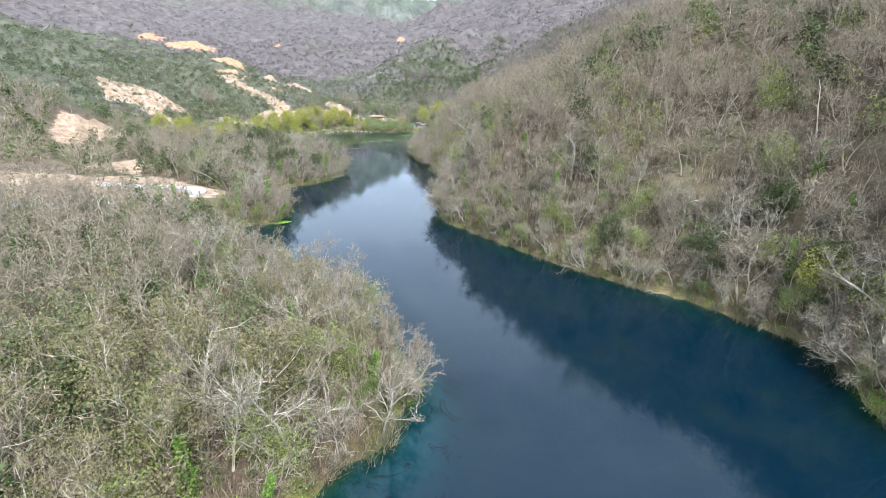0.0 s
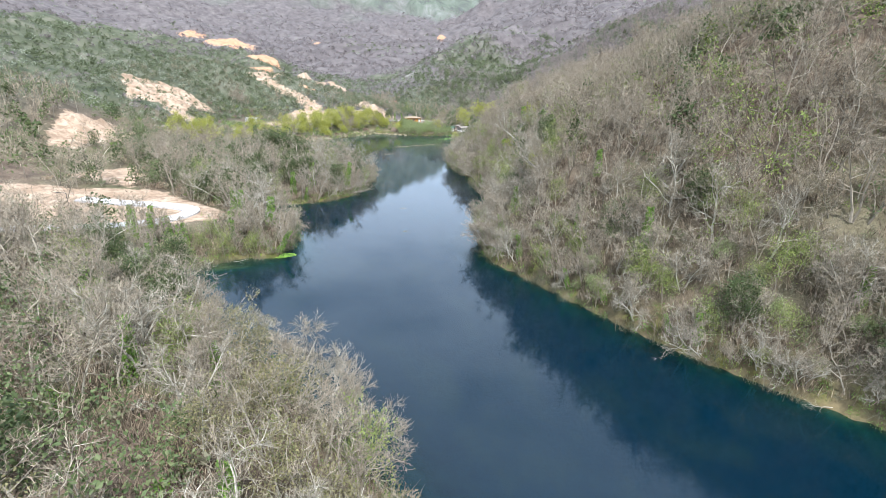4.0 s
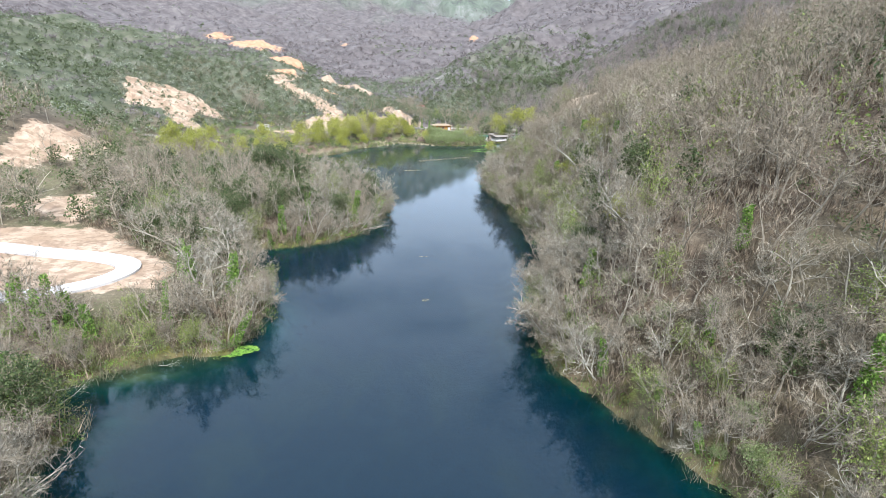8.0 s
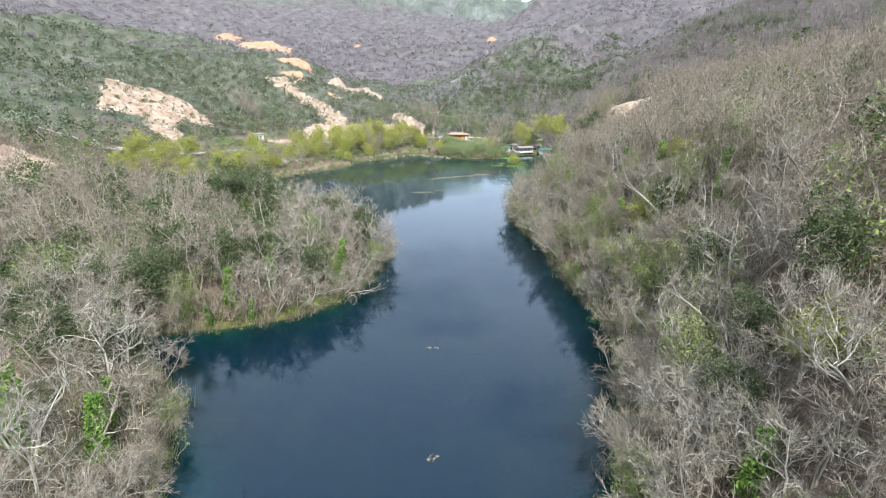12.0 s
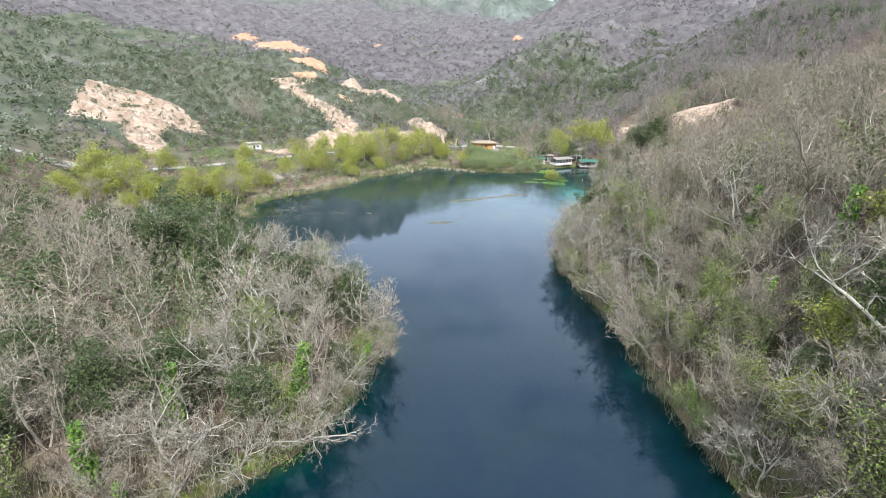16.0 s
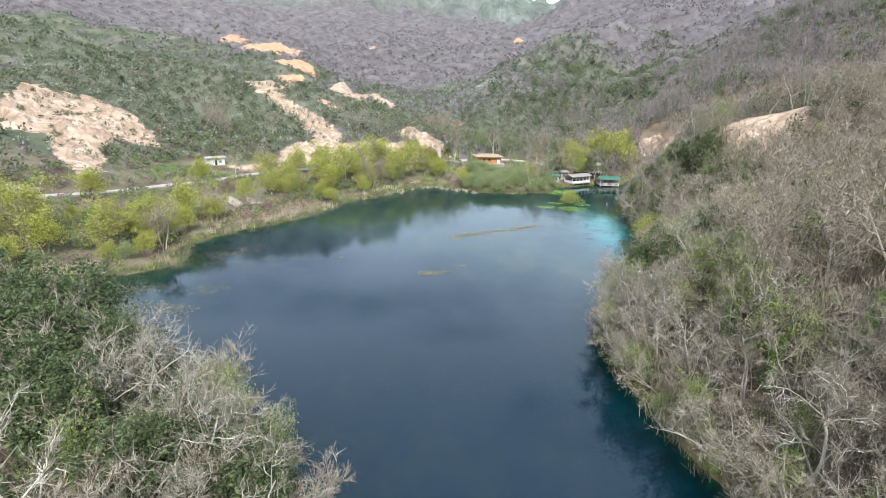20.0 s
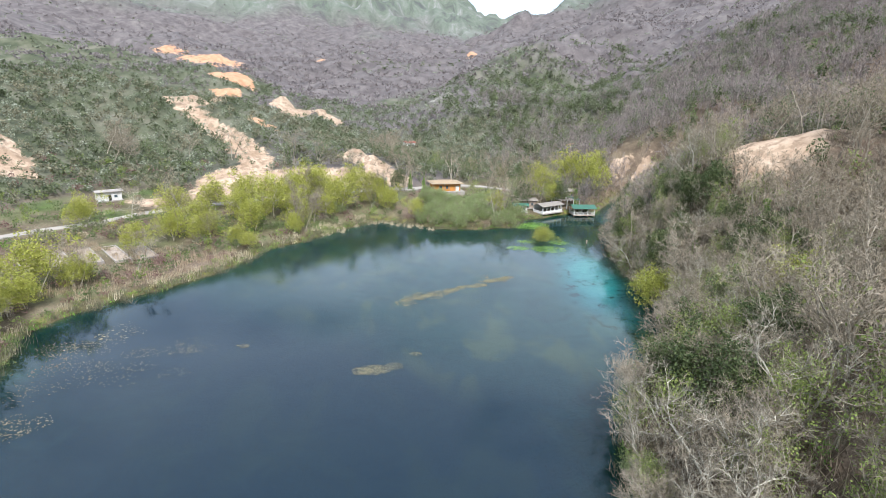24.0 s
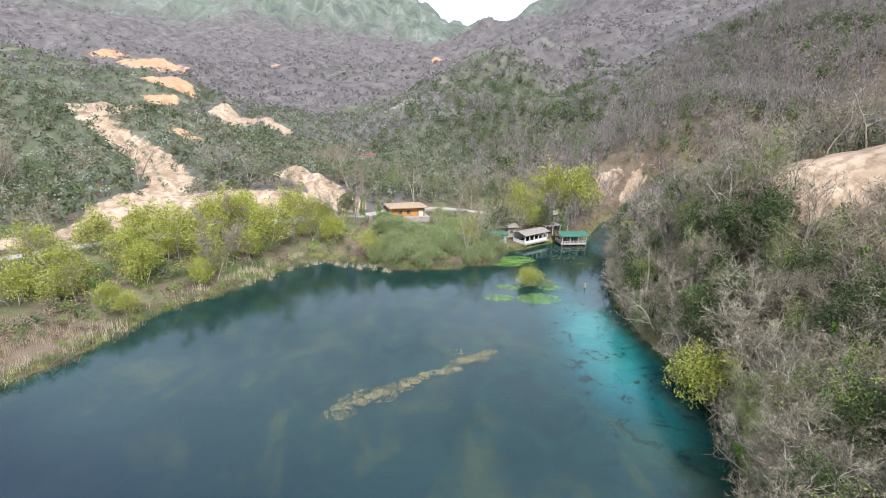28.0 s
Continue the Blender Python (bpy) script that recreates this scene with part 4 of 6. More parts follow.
db = R.uniform(size=len(deep_brush[0])) + 0.2 * wave(deep_brush[0], deep_brush[1], 40, 77)
close_ = shore_distance(deep_brush[0], deep_brush[1]) < 48
under = scatter(R, 20, 100, -150, 235, 2.3, lambda x, y, z, d: east_side(x, y) & ~open_ground(x, y) & (d > 0.5) & (d < 48))
west_under = scatter(R, -78, 15, -150, 135, 2.7, lambda x, y, z, d: ~east_side(x, y) & ~open_ground(x, y) & (d > 0.5) & (d < 34))
under = tuple(np.concatenate(a) for a in zip(under, west_under))
un = R.uniform(size=len(under[0])) + 0.2 * wave(under[0], under[1], 30, 78)
woods("slope_brushwood", "tangle of thin beige shoots under the trees", pick(under, un < 0.66), shoots_, M_SHADETWIG, (0, 1), R, (0.8, 1.7))
woods("slope_shrubs", "small yellow-green shrubs under the trees of the slope", pick(under, (un > 0.66) & (un < 0.80)), bank_shrubs, M_SPRING, (0, 1), R, (0.5, 1.0))
woods("slope_shrubs", "small olive and brown shrubs under the trees of the slope", pick(under, un > 0.80), bank_shrubs, M_BRUSH, (0, 1), R, (0.5, 1.1))
rim = scatter(R, -78, 110, -150, 320, 1.7, lambda x, y, z, d: (d > 0.3) & (d < 6.5) & ~open_ground(x, y) & ((y < 130) | ((x > 0) & east_side(x, y))))
ru = R.uniform(size=len(rim[0])) + 0.25 * wave(rim[0], rim[1], 14, 83)
woods("rim_brushwood", "beige shoots and dry stalks on the bank above the waterline", pick(rim, ru < 0.5), shoots_, M_SHADETWIG, (0, 1), R, (0.6, 1.2))
woods("rim_shrubs", "fresh green undergrowth on the bank above the waterline", pick(rim, (ru > 0.5) & (ru < 0.68)), bank_shrubs, M_SPRING, (0, 1), R, (0.35, 0.8))
woods("rim_shrubs", "olive undergrowth on the bank above the waterline", pick(rim, (ru > 0.68) & (ru < 0.9)), bank_shrubs, M_BRUSH, (0, 1), R, (0.35, 0.9))
woods("rim_shrubs", "ivy on the bank above the waterline", pick(rim, ru > 0.9), bank_shrubs, M_IVY, (0, 1), R, (0.3, 0.7))
deep_brush, db = pick(deep_brush, ~close_), db[~close_]
woods("hillside_brush", "tangled grey-brown brushwood on the slope", pick(deep_brush, db < 0.55), low_shrubs, M_HAZE, (0, 1), R, (0.7, 1.5))
woods("hillside_brush", "olive-green shrubs and brambles on the slope", pick(deep_brush, (db > 0.55) & (db < 0.85)), low_shrubs, M_BRUSH, (0, 1), R, (0.6, 1.3))
woods("hillside_brush", "dark green ivy and evergreen shrubs on the slope", pick(deep_brush, db > 0.85), low_shrubs, M_OAK, (0, 1), R, (0.5, 1.2))
brush = scatter(R, -130, 120, -160, 250, 3.4, lambda x, y, z, d: ~open_ground(x, y) & (d > 12) & (d < 60) & ((x < 15) | (y > 200)) & (R.uniform(size=x.shape) < 0.8))
half = R.uniform(size=len(brush[0]))
woods("undergrowth", "fine grey-brown brushwood under the trees", pick(brush, half < 0.5), small_shrubs, M_HAZE, (0, 1), R, (0.7, 1.5))
woods("undergrowth", "green and brown shrubs under the trees", pick(brush, (half > 0.5) & (half < 0.74)), small_shrubs, M_BRUSH, (0, 1), R, (0.5, 1.2))
woods("undergrowth", "dark green ivy and bramble under the trees", pick(brush, half > 0.85), small_shrubs, M_IVY, (0, 1), R, (0.4, 1.0))
woods("undergrowth", "dry brown brushwood under the trees", pick(brush, (half > 0.74) & (half < 0.85)), small_shrubs, M_DRY, (0, 1), R, (0.4, 1.0))

# scrub on the western hill and the valley's head
scrub = scatter(R, -420, 300, 150, 620, 5.2, lambda x, y, z, d: (~east_side(x, y) | (y > 375)) & ~((x > -190) & (x < 80) & ~east_side(x, y) & (y > 240) & (y < 440) & (z > 6.5)) & ((x < -125) | (y > 325)) & (bareness(x, y) < 0.56 + 0.2 * R.uniform(size=x.shape)) & (d > 8)
                & ~open_ground(x, y) & (np.hypot(x, y - 100) < 560))
sc = R.uniform(size=len(scrub[0])) + 0.25 * wave(scrub[0], scrub[1], 90, 71)
cut_ = np.where((scrub[0] < -60) & (scrub[1] < 470), 0.68, 0.36)
woods("hill_scrub", "dark green evergreen scrub on the western hill", pick(scrub, sc < cut_), low_shrubs, M_FAROAK, (0, 1), R, (0.6, 1.5))
woods("hill_scrub", "grey-green scrub on the western hill", pick(scrub, (sc > cut_) & (sc < cut_ + 0.28)), low_shrubs, M_GREY, (0, 1), R, (0.5, 1.2))
woods("hill_scrub", "leafless brown scrub at the valley's head", pick(scrub, sc > cut_ + 0.28), low_shrubs, M_HAZYWOOD, (0, 1), R, (0.5, 1.3))

# the foot of the western hill, grown over densely
foot = scatter(R, -190, 80, 240, 440, 3.9, lambda x, y, z, d: ~east_side(x, y) & (z > 6.5) & (bareness(x, y) < 0.5 + 0.12 * R.uniform(size=x.shape)) & ~open_ground(x, y) & (d > 12))
fo = R.uniform(size=len(foot[0])) + 0.3 * wave(foot[0], foot[1], 45, 75)
woods("hill_scrub", "dense dark green evergreen scrub at the hill's foot", pick(foot, fo < 0.36), foot_shrubs, M_FAROAK, (0, 1), R, (0.8, 1.7))
woods("hill_scrub", "dense grey-green scrub at the hill's foot", pick(foot, (fo > 0.36) & (fo < 0.66)), foot_shrubs, M_GREY, (0, 1), R, (0.7, 1.3))
woods("hill_scrub", "leafless brown scrub at the hill's foot", pick(foot, fo > 0.66), foot_shrubs, M_HAZE, (0, 1), R, (0.8, 1.6))

# far woods, seen as crowns only
fr = np.random.RandomState(21)
far_pl = tuple(np.concatenate(a) for a in zip(*[scatter(fr, -1300, 1300, lo_y, hi_y, gap_, lambda x, y, z, d: (np.abs(x) < 350 + y * 0.75) & ((y > 560) | (x > 320) | (x < -400) | (east_side(x, y) & (y > 460))) & (bareness(x, y) < 0.5) & (np.abs(x) < 480 + y * 0.6)) for lo_y, hi_y, gap_ in ((-150, 470, 18), (470, 950, 11.5), (950, 2100, 20))]))
fu = fr.uniform(size=len(far_pl[0])) + 0.9 * wave(far_pl[0], far_pl[1], 260, 73) + 0.35 * np.clip(far_pl[0] / 500, -0.6, 1) + 0.45 * np.clip((far_pl[1] - 640) / 200, 0, 1)
keep_ = (far_pl[2] < 250 + 60 * fr.normal(size=len(fu))) | (far_pl[0] > 250)
woods("far_woods", "distant leafless purple-brown woods on the mountainsides", pick(far_pl, keep_ & (fu > 0.3)), crowns, M_HAZYWOOD, (0, 1), fr, (0.7, 1.3))
woods("far_woods", "distant dark evergreen woods on the mountainsides", pick(far_pl, keep_ & (fu < 0.0)), crowns, M_FAROAK, (0, 1), fr, (0.5, 1.1))
woods("far_woods", "distant grey-green scrub on the mountainsides", pick(far_pl, keep_ & (fu > 0.0) & (fu < 0.3)), crowns, M_GREY, (0.3, 1), fr, (0.4, 0.9))

thick = scatter(R, -75, 90, -150, 235, 3.0, lambda x, y, z, d: near_strip(x, y, d) & ~open_ground(x, y) & (d > 0.4) & ((y < 130) | (x > 0)) & (R.uniform(size=x.shape) < np.where(x > 12, 1.0, 0.9)))
th = R.uniform(size=len(thick[0]))
pl = pick(thick, th < 0.24)
woods("thicket_brushwood", "fine grey-brown brushwood along the shore", pick(thick, (th > 0.44) & (th < 0.60)), mid_greens, M_HAZE, (0, 1), R, (0.3, 0.6))
woods("thicket_stems", "grey stems of leafless saplings under the shore trees", pl, [m[0] for m in mid_trees], M_BARK, (0, 1), np.random.RandomState(81), (0.4, 0.85))
woods("thicket_twigs", "brown-grey twigs of leafless saplings under the shore trees", pl, [m[1] for m in mid_trees], M_TWIG, (0, 1), np.random.RandomState(81), (0.4, 0.85))
woods("thicket_leaves", "young green saplings under the shore trees", pick(thick, (th > 0.66) & (th < 0.76)), mid_greens, M_SPRING, (0, 1), R, (0.35, 0.75))
woods("thicket_leaves", "dark green ivy bushes under the shore trees", pick(thick, (th > 0.76) & (th < 0.85)), mid_greens, M_IVY, (0, 1), R, (0.2, 0.5))
woods("thicket_leaves", "grey-green shrubs under the shore trees", pick(thick, th > 0.85), mid_greens, M_BRUSH, (0, 1), R, (0.25, 0.5))

# brush that hangs over the waterline
line = np.concatenate([np.stack([np.linspace(a[0], b[0], max(2, int(math.dist(a, b) / 0.8))), np.linspace(a[1], b[1], max(2, int(math.dist(a, b) / 0.8)))], 1)
                       for shore in (RIGHT_SHORE[1:36], LEFT_SHORE[5:-1]) for a, b in zip(shore, shore[1:])])
line = line + R.normal(0, 0.7, line.shape)
edge_pl = (line[:, 0], line[:, 1], np.maximum(land_height(line[:, 0], line[:, 1]), -0.3))
eu = R.uniform(size=len(line))
for lo_, hi_, mat_, lab_ in ((0, 0.55, M_HAZE, "fine brown brushwood hanging over the waterline"), (0.55, 0.70, M_BRUSH, "olive shrubs hanging over the waterline"),
                             (0.70, 0.84, M_IVY, "green ivy and moss on the waterline"), (0.84, 1.0, M_SPRING, "yellow-green young growth on the waterline")):
    woods("bank_brush", lab_, pick(edge_pl, (eu >= lo_) & (eu < hi_)), shoots_ if mat_ is M_HAZE else bank_shrubs, mat_, (0, 1), R, (0.5, 1.1))


# shrubs that hold on in the eroded soil
dots = scatter(R, -210, 60, 225, 400, 3.3, lambda x, y, z, d: (bareness(x, y) > 0.5) & (z > 7) & ~((x > -60) & (y < 303)) & (R.uniform(size=x.shape) < 0.55) & (outlined(x, y, CUT_FOOT) < 0.3))
woods("scar_shrubs", "single dark green shrubs on the eroded slope", pick(dots, dots[0] % 1.0 < 0.6), foot_shrubs, M_FAROAK, (0, 1), R, (0.35, 1.0))
woods("scar_shrubs", "single grey-green shrubs on the eroded slope", pick(dots, dots[0] % 1.0 >= 0.6), foot_shrubs, M_GREY, (0, 1), R, (0.3, 0.8))

# woods on the slopes round the valley's head
head = scatter(R, 10, 290, 325, 500, 6.0, lambda x, y, z, d: (x > 40 + (y - 325) * 0.1) & ~open_ground(x, y) & (d > 5) & (z > 5))
hu = R.uniform(size=len(head[0])) + 0.22 * wave(head[0], head[1], 70, 79)
pl = pick(head, hu > 0.5)
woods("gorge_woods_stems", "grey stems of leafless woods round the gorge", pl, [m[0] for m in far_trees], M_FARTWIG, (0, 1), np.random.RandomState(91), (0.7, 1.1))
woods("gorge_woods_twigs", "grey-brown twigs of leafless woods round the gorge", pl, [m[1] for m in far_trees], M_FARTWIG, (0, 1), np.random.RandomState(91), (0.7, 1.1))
woods("gorge_evergreens", "dark green evergreen trees round the gorge", pick(head, hu < 0.34), small_oaks, M_FAROAK, (0, 1), R, (0.6, 1.1))
woods("gorge_evergreens", "fresh green trees round the gorge", pick(head, (hu > 0.34) & (hu < 0.5)), small_greens, M_BRUSH, (0, 1), R, (0.6, 1.1))

SPUR_FACE = [(0, 425), (30, 500), (70, 545), (125, 602), (165, 575), (158, 480), (118, 385), (60, 392)]
RAVINE = [(100, 372), (135, 478), (180, 580), (235, 690), (252, 684), (200, 572), (158, 470), (122, 372)]
face = scatter(R, -5, 255, 370, 695, 6.0, lambda x, y, z, d: (np.maximum(outlined(x, y, SPUR_FACE, 12), outlined(x, y, RAVINE, 8)) > 0.2 + 0.6 * R.uniform(size=x.shape)) & (d > 6))
fu_ = R.uniform(size=len(face[0])) + 0.3 * wave(face[0], face[1], 45, 87) - 0.25 * (outlined(face[0], face[1], RAVINE, 8) > 0.5)
woods("gorge_evergreens", "dark evergreen trees on the spur above the gorge and in its ravine", pick(face, fu_ < 0.26), small_oaks, M_FAROAK, (0, 1), R, (0.7, 1.2))
woods("gorge_evergreens", "olive-green trees on the spur above the gorge", pick(face, (fu_ > 0.26) & (fu_ < 0.5)), small_greens, M_BRUSH, (0, 1), R, (0.6, 1.1))
low_wood = scatter(R, -50, -4, -112, -76, 3.2, lambda x, y, z, d: (d > 1) & (R.uniform(size=x.shape) < 0.8))
woods("evergreen_undergrowth", "dense green ivy and young evergreens under budding trees", pick(low_wood, low_wood[0] % 1.0 < 0.65), mid_greens, M_BRUSH, (0, 1), R, (0.3, 0.55))
woods("evergreen_undergrowth", "bright green creepers under budding trees", pick(low_wood, low_wood[0] % 1.0 > 0.65), mid_greens, M_IVY, (0, 1), R, (0.25, 0.5))

# ---------------------------------------------------------------- single trees along the shores
def tree_model(kind, seed):
    """Meshes of one tree, by part name: (mesh, label)."""
    rng = np.random.RandomState(seed)
    h = rng.uniform(9, 13)
    if kind == "bare_tree":
        st, tw = limbed_tree(seed, h, h * 0.46, 11, 6, 6, 6, 1 + seed % 2, 0.12, 0.30, 0.9, 0.038)
        return {"trunk": mesh_of("trunk", *st, M_BARK), "twig_crown": mesh_of("twig_crown", *tw, M_TWIG)}
    if kind == "pale_tree":
        st, tw = limbed_tree(seed, h * 1.05, h * 0.56, 11, 6, 6, 5, 1 + seed % 2, 0.18, 0.24, 1.1, 0.038)
        return {"trunk": mesh_of("trunk", *st, M_PALE), "twig_crown": mesh_of("twig_crown", *tw, M_TWIGPALE)}
    if kind == "ivy_tree":
        st, tw, _ = bare_frame(seed, h, h * 0.40, 9, 5, 5, 0.10, 1, 4, 1.2, 0.08)
        n = 1000
        z = rng.uniform(0, 1, n) ** 1.2 * h * 0.72
        a, r = rng.uniform(0, 6.28, n), (0.45 + 0.65 * rng.uniform(size=n)) * (1.15 - 0.8 * z / h)
        c = np.stack([r * np.cos(a) + 0.04 * z, r * np.sin(a), z], 1)
        return {"trunk": mesh_of("trunk", *st, M_BARK), "twig_crown": mesh_of("twig_crown", *tw, M_TWIG), "ivy": mesh_of("ivy", *leaves(c, 0.2, rng), M_IVY)}
    frame_h = {"evergreen_tree": 0.85, "spring_tree": 0.9, "willow_tree": 0.62, "willow_bush": 0.36, "budding_tree": 1.0}[kind] * h
    mat = {"evergreen_tree": M_OAK, "spring_tree": M_SPRING, "willow_tree": M_WILLOW, "willow_bush": M_BUSH, "budding_tree": M_BUD}[kind]
    st, tw, tips = bare_frame(seed, frame_h, frame_h * 0.5, 9, 4, 4, 0.12, 1 + (kind in ("willow_tree", "willow_bush")) * 2, 4, 0.9, 0.07, 0.25)
    n, size = {"evergreen_tree": (4200, 0.17), "spring_tree": (1900, 0.12), "willow_tree": (4600, 0.125), "willow_bush": (2600, 0.115), "budding_tree": (2200, 0.125)}[kind]
    pts = crown_points(rng, int(n * 0.7), leafy_blobs(rng, frame_h * 1.05, frame_h * {"willow_tree": 0.55, "willow_bush": 0.75}.get(kind, 0.42), 13), frame_h)
    tip = tips[rng.randint(len(tips), size=int(n * 0.3))] + rng.normal(0, 0.25, (int(n * 0.3), 3))
    return {"trunk": mesh_of("trunk", *st, M_BARK if kind != "budding_tree" else M_PALE), "twig_crown": mesh_of("twig_crown", *tw, M_TWIG),
            "crown": mesh_of("crown", *leaves(np.concatenate([pts, tip]), size, rng), mat)}


TREE_LABELS = {
    "bare_tree": "leafless grey-barked tree with fine brown twigs on the shore",
    "pale_tree": "leafless tree with pale bark and white-grey limbs over the water",
    "ivy_tree": "leafless tree with its trunk wrapped in bright green ivy",
    "evergreen_tree": "dense dark evergreen tree on the bank",
    "spring_tree": "tree in thin fresh light green leaf",
    "willow_tree": "rounded willow in bright yellow-green spring leaf",
    "willow_bush": "bushy grey-green shore willow in young leaf",
    "budding_tree": "tall tree with beige-olive budding crown and pale trunk",
}
MODELS, FIRST = {}, {}
for kind, count in (("bare_tree", 6), ("pale_tree", 5), ("ivy_tree", 4), ("evergreen_tree", 4), ("spring_tree", 4), ("willow_tree", 4), ("willow_bush", 4), ("budding_tree", 3)):
    MODELS[kind] = [tree_model(kind, 500 + 17 * i + len(kind)) for i in range(count)]


def plant(kind, x, y, turn, size=1.0, lean=0.0, lean_to=0.0, variant=0, label=""):
    """One tree on the ground at x, y; lean in degrees towards the compass turn lean_to."""
    z = at_ground(x, y) - 0.05
    m = pose(x, y, z) @ Matrix.Rotation(radians(lean), 4, (-math.sin(lean_to), math.cos(lean_to), 0)) @ Matrix.Rotation(turn, 4, "Z") @ Matrix.Scale(size, 4)
    key = (kind, variant % len(MODELS[kind]))
    if key not in FIRST:
        root = tagged(new(kind), TREE_LABELS[kind], "tree", "trees along the lake")
        for name, me in MODELS[kind][key[1]].items():
            part(name, me, root)
        root.matrix_basis = m
        FIRST[key] = root
    else:
        root = copy_thing(FIRST[key], Matrix())
        root.matrix_basis = m
    if label:
        root["label"] = label
    return root


tr = np.random.RandomState(33)
sx, sy, sz = scatter(tr, -75, 90, -150, 215, 4.5, lambda x, y, z, d: near_strip(x, y, d) & ~open_ground(x, y) & (d > 0.7) & ((y < 130) | (x > 0)))
sd = shore_distance(sx, sy)
eps = 0.5
gxs, gys = shore_distance(sx + eps, sy) - sd, shore_distance(sx, sy + eps) - sd
for x, y, d, ax, ay in zip(sx, sy, sd, gxs, gys):
    u, v = tr.uniform(), tr.randint(12)
    to_water = math.atan2(-ay, -ax)
    if x > 12 and y > 125:
        kind = "bare_tree" if u < 0.36 else "pale_tree" if u < 0.46 else "ivy_tree" if u < 0.62 else "spring_tree" if u < 0.86 else "evergreen_tree"
    elif x > 12:
        kind = "bare_tree" if u < 0.36 else "pale_tree" if u < 0.58 else "ivy_tree" if u < 0.72 else "spring_tree" if u < 0.97 else "evergreen_tree"
    elif y < -40:
        kind = "bare_tree" if u < 0.42 else "pale_tree" if u < 0.54 else "budding_tree" if u < 0.80 else "ivy_tree" if u < 0.90 else "spring_tree" if u < 0.97 else "evergreen_tree"
    else:
        kind = "bare_tree" if u < 0.27 else "pale_tree" if u < 0.44 else "ivy_tree" if u < 0.64 else "spring_tree" if u < 0.76 else "evergreen_tree"
    if x < -30 and -8 < y < 20 and kind == "evergreen_tree":
        kind = "ivy_tree"
    small = 0.62 if x < -33 and -12 < y < 14 else 1.0
    if y < -75 and x < 5:
        kind = "budding_tree" if u < 0.45 else "ivy_tree" if u < 0.62 else "spring_tree" if u < 0.74 else "pale_tree" if u < 0.82 else "bare_tree"
    lean = max(0.0, 22 - 3.0 * d) * tr.uniform(0.3, 1.3) if kind != "evergreen_tree" else 4
    plant(kind, x, y, tr.uniform(0, 6.28), tr.uniform(0.75, 1.15) * (0.7 if d < 2.5 else 1) * small, lean, to_water, v)

# a second rank that leans out over the water from the eastern bank, with bright bushes at its foot
ex, ey, ez = scatter(tr, 14, 70, -110, 215, 4.3, lambda x, y, z, d: (x > 14) & (d > 0.6) & (d < 11) & ~open_ground(x, y))
ed_ = shore_distance(ex, ey)
egx, egy = shore_distance(ex + eps, ey) - ed_, shore_distance(ex, ey + eps) - ed_
for x, y, d, ax, ay in zip(ex, ey, ed_, egx, egy):
    u = tr.uniform()
    kind = "bare_tree" if u < 0.5 else "pale_tree" if u < 0.66 else "willow_bush" if u < 0.84 else "spring_tree"
    plant(kind, x, y, tr.uniform(0, 6.28), tr.uniform(0.55, 0.9) * (1.15 if kind == "willow_bush" else 1), max(0.0, 24 - 2.5 * d) * tr.uniform(0.4, 1.2), math.atan2(-ay, -ax), tr.randint(12))

# low trees rooted on the very edge, which reach out over the water
edge_r = np.random.RandomState(37)
for shore in (RIGHT_SHORE[3:41], LEFT_SHORE[24:-4]):
    for (x0, y0), (x1, y1) in zip(shore, shore[1:]):
        run = math.dist((x0, y0), (x1, y1))
        nx_, ny_ = (y1 - y0) / run, -(x1 - x0) / run          # away from the water
        for i in range(int(run / 3.6 + edge_r.uniform())):
            k, off = edge_r.uniform(), edge_r.uniform(0.4, 1.6)
            x, y = x0 + (x1 - x0) * k + nx_ * off, y0 + (y1 - y0) * k + ny_ * off
            here = np.array([x]), np.array([y])
            if inside_lake(*here)[0] or open_ground(*here)[0]:
                continue
            u = edge_r.uniform()
            kind = "bare_tree" if u < 0.42 else "pale_tree" if u < 0.68 else "spring_tree" if u < 0.80 else "willow_bush" if u < 0.93 else "ivy_tree"
            plant(kind, x, y, edge_r.uniform(0, 6.28), edge_r.uniform(0.42, 0.78), edge_r.uniform(12, 38), math.atan2(-ny_, -nx_), edge_r.randint(12))

# ---------------------------------------------------------------- building helpers
def box(bm, x0, x1, y0, y1, z0, z1):
    vs = [bm.verts.new((x, y, z)) for z in (z0, z1) for y in (y0, y1) for x in (x0, x1)]
    for f in ((0, 2, 3, 1), (4, 5, 7, 6), (0, 1, 5, 4), (2, 6, 7, 3), (0, 4, 6, 2), (1, 3, 7, 5)):
        bm.faces.new([vs[i] for i in f])


def boxed(name, parent, material, *boxes, label="", bevel=0.0, turn=0.0, centre=(0, 0, 0)):
    """A part made of boxes (x0, x1, y0, y1, z0, z1), turned about its centre if asked."""
    bm = bmesh.new()
    for b in boxes:
        box(bm, *b)
    if bevel:
        bmesh.ops.bevel(bm, geom=bm.edges[:], offset=bevel, segments=1, affect="EDGES")
    if turn:
        bmesh.ops.rotate(bm, cent=centre, matrix=Matrix.Rotation(turn, 3, "Y"), verts=bm.verts)
    me = bpy.data.meshes.new(name)
    bm.to_mesh(me)
    bm.free()
    me.materials.append(material)
    return part(name, me, parent, label)


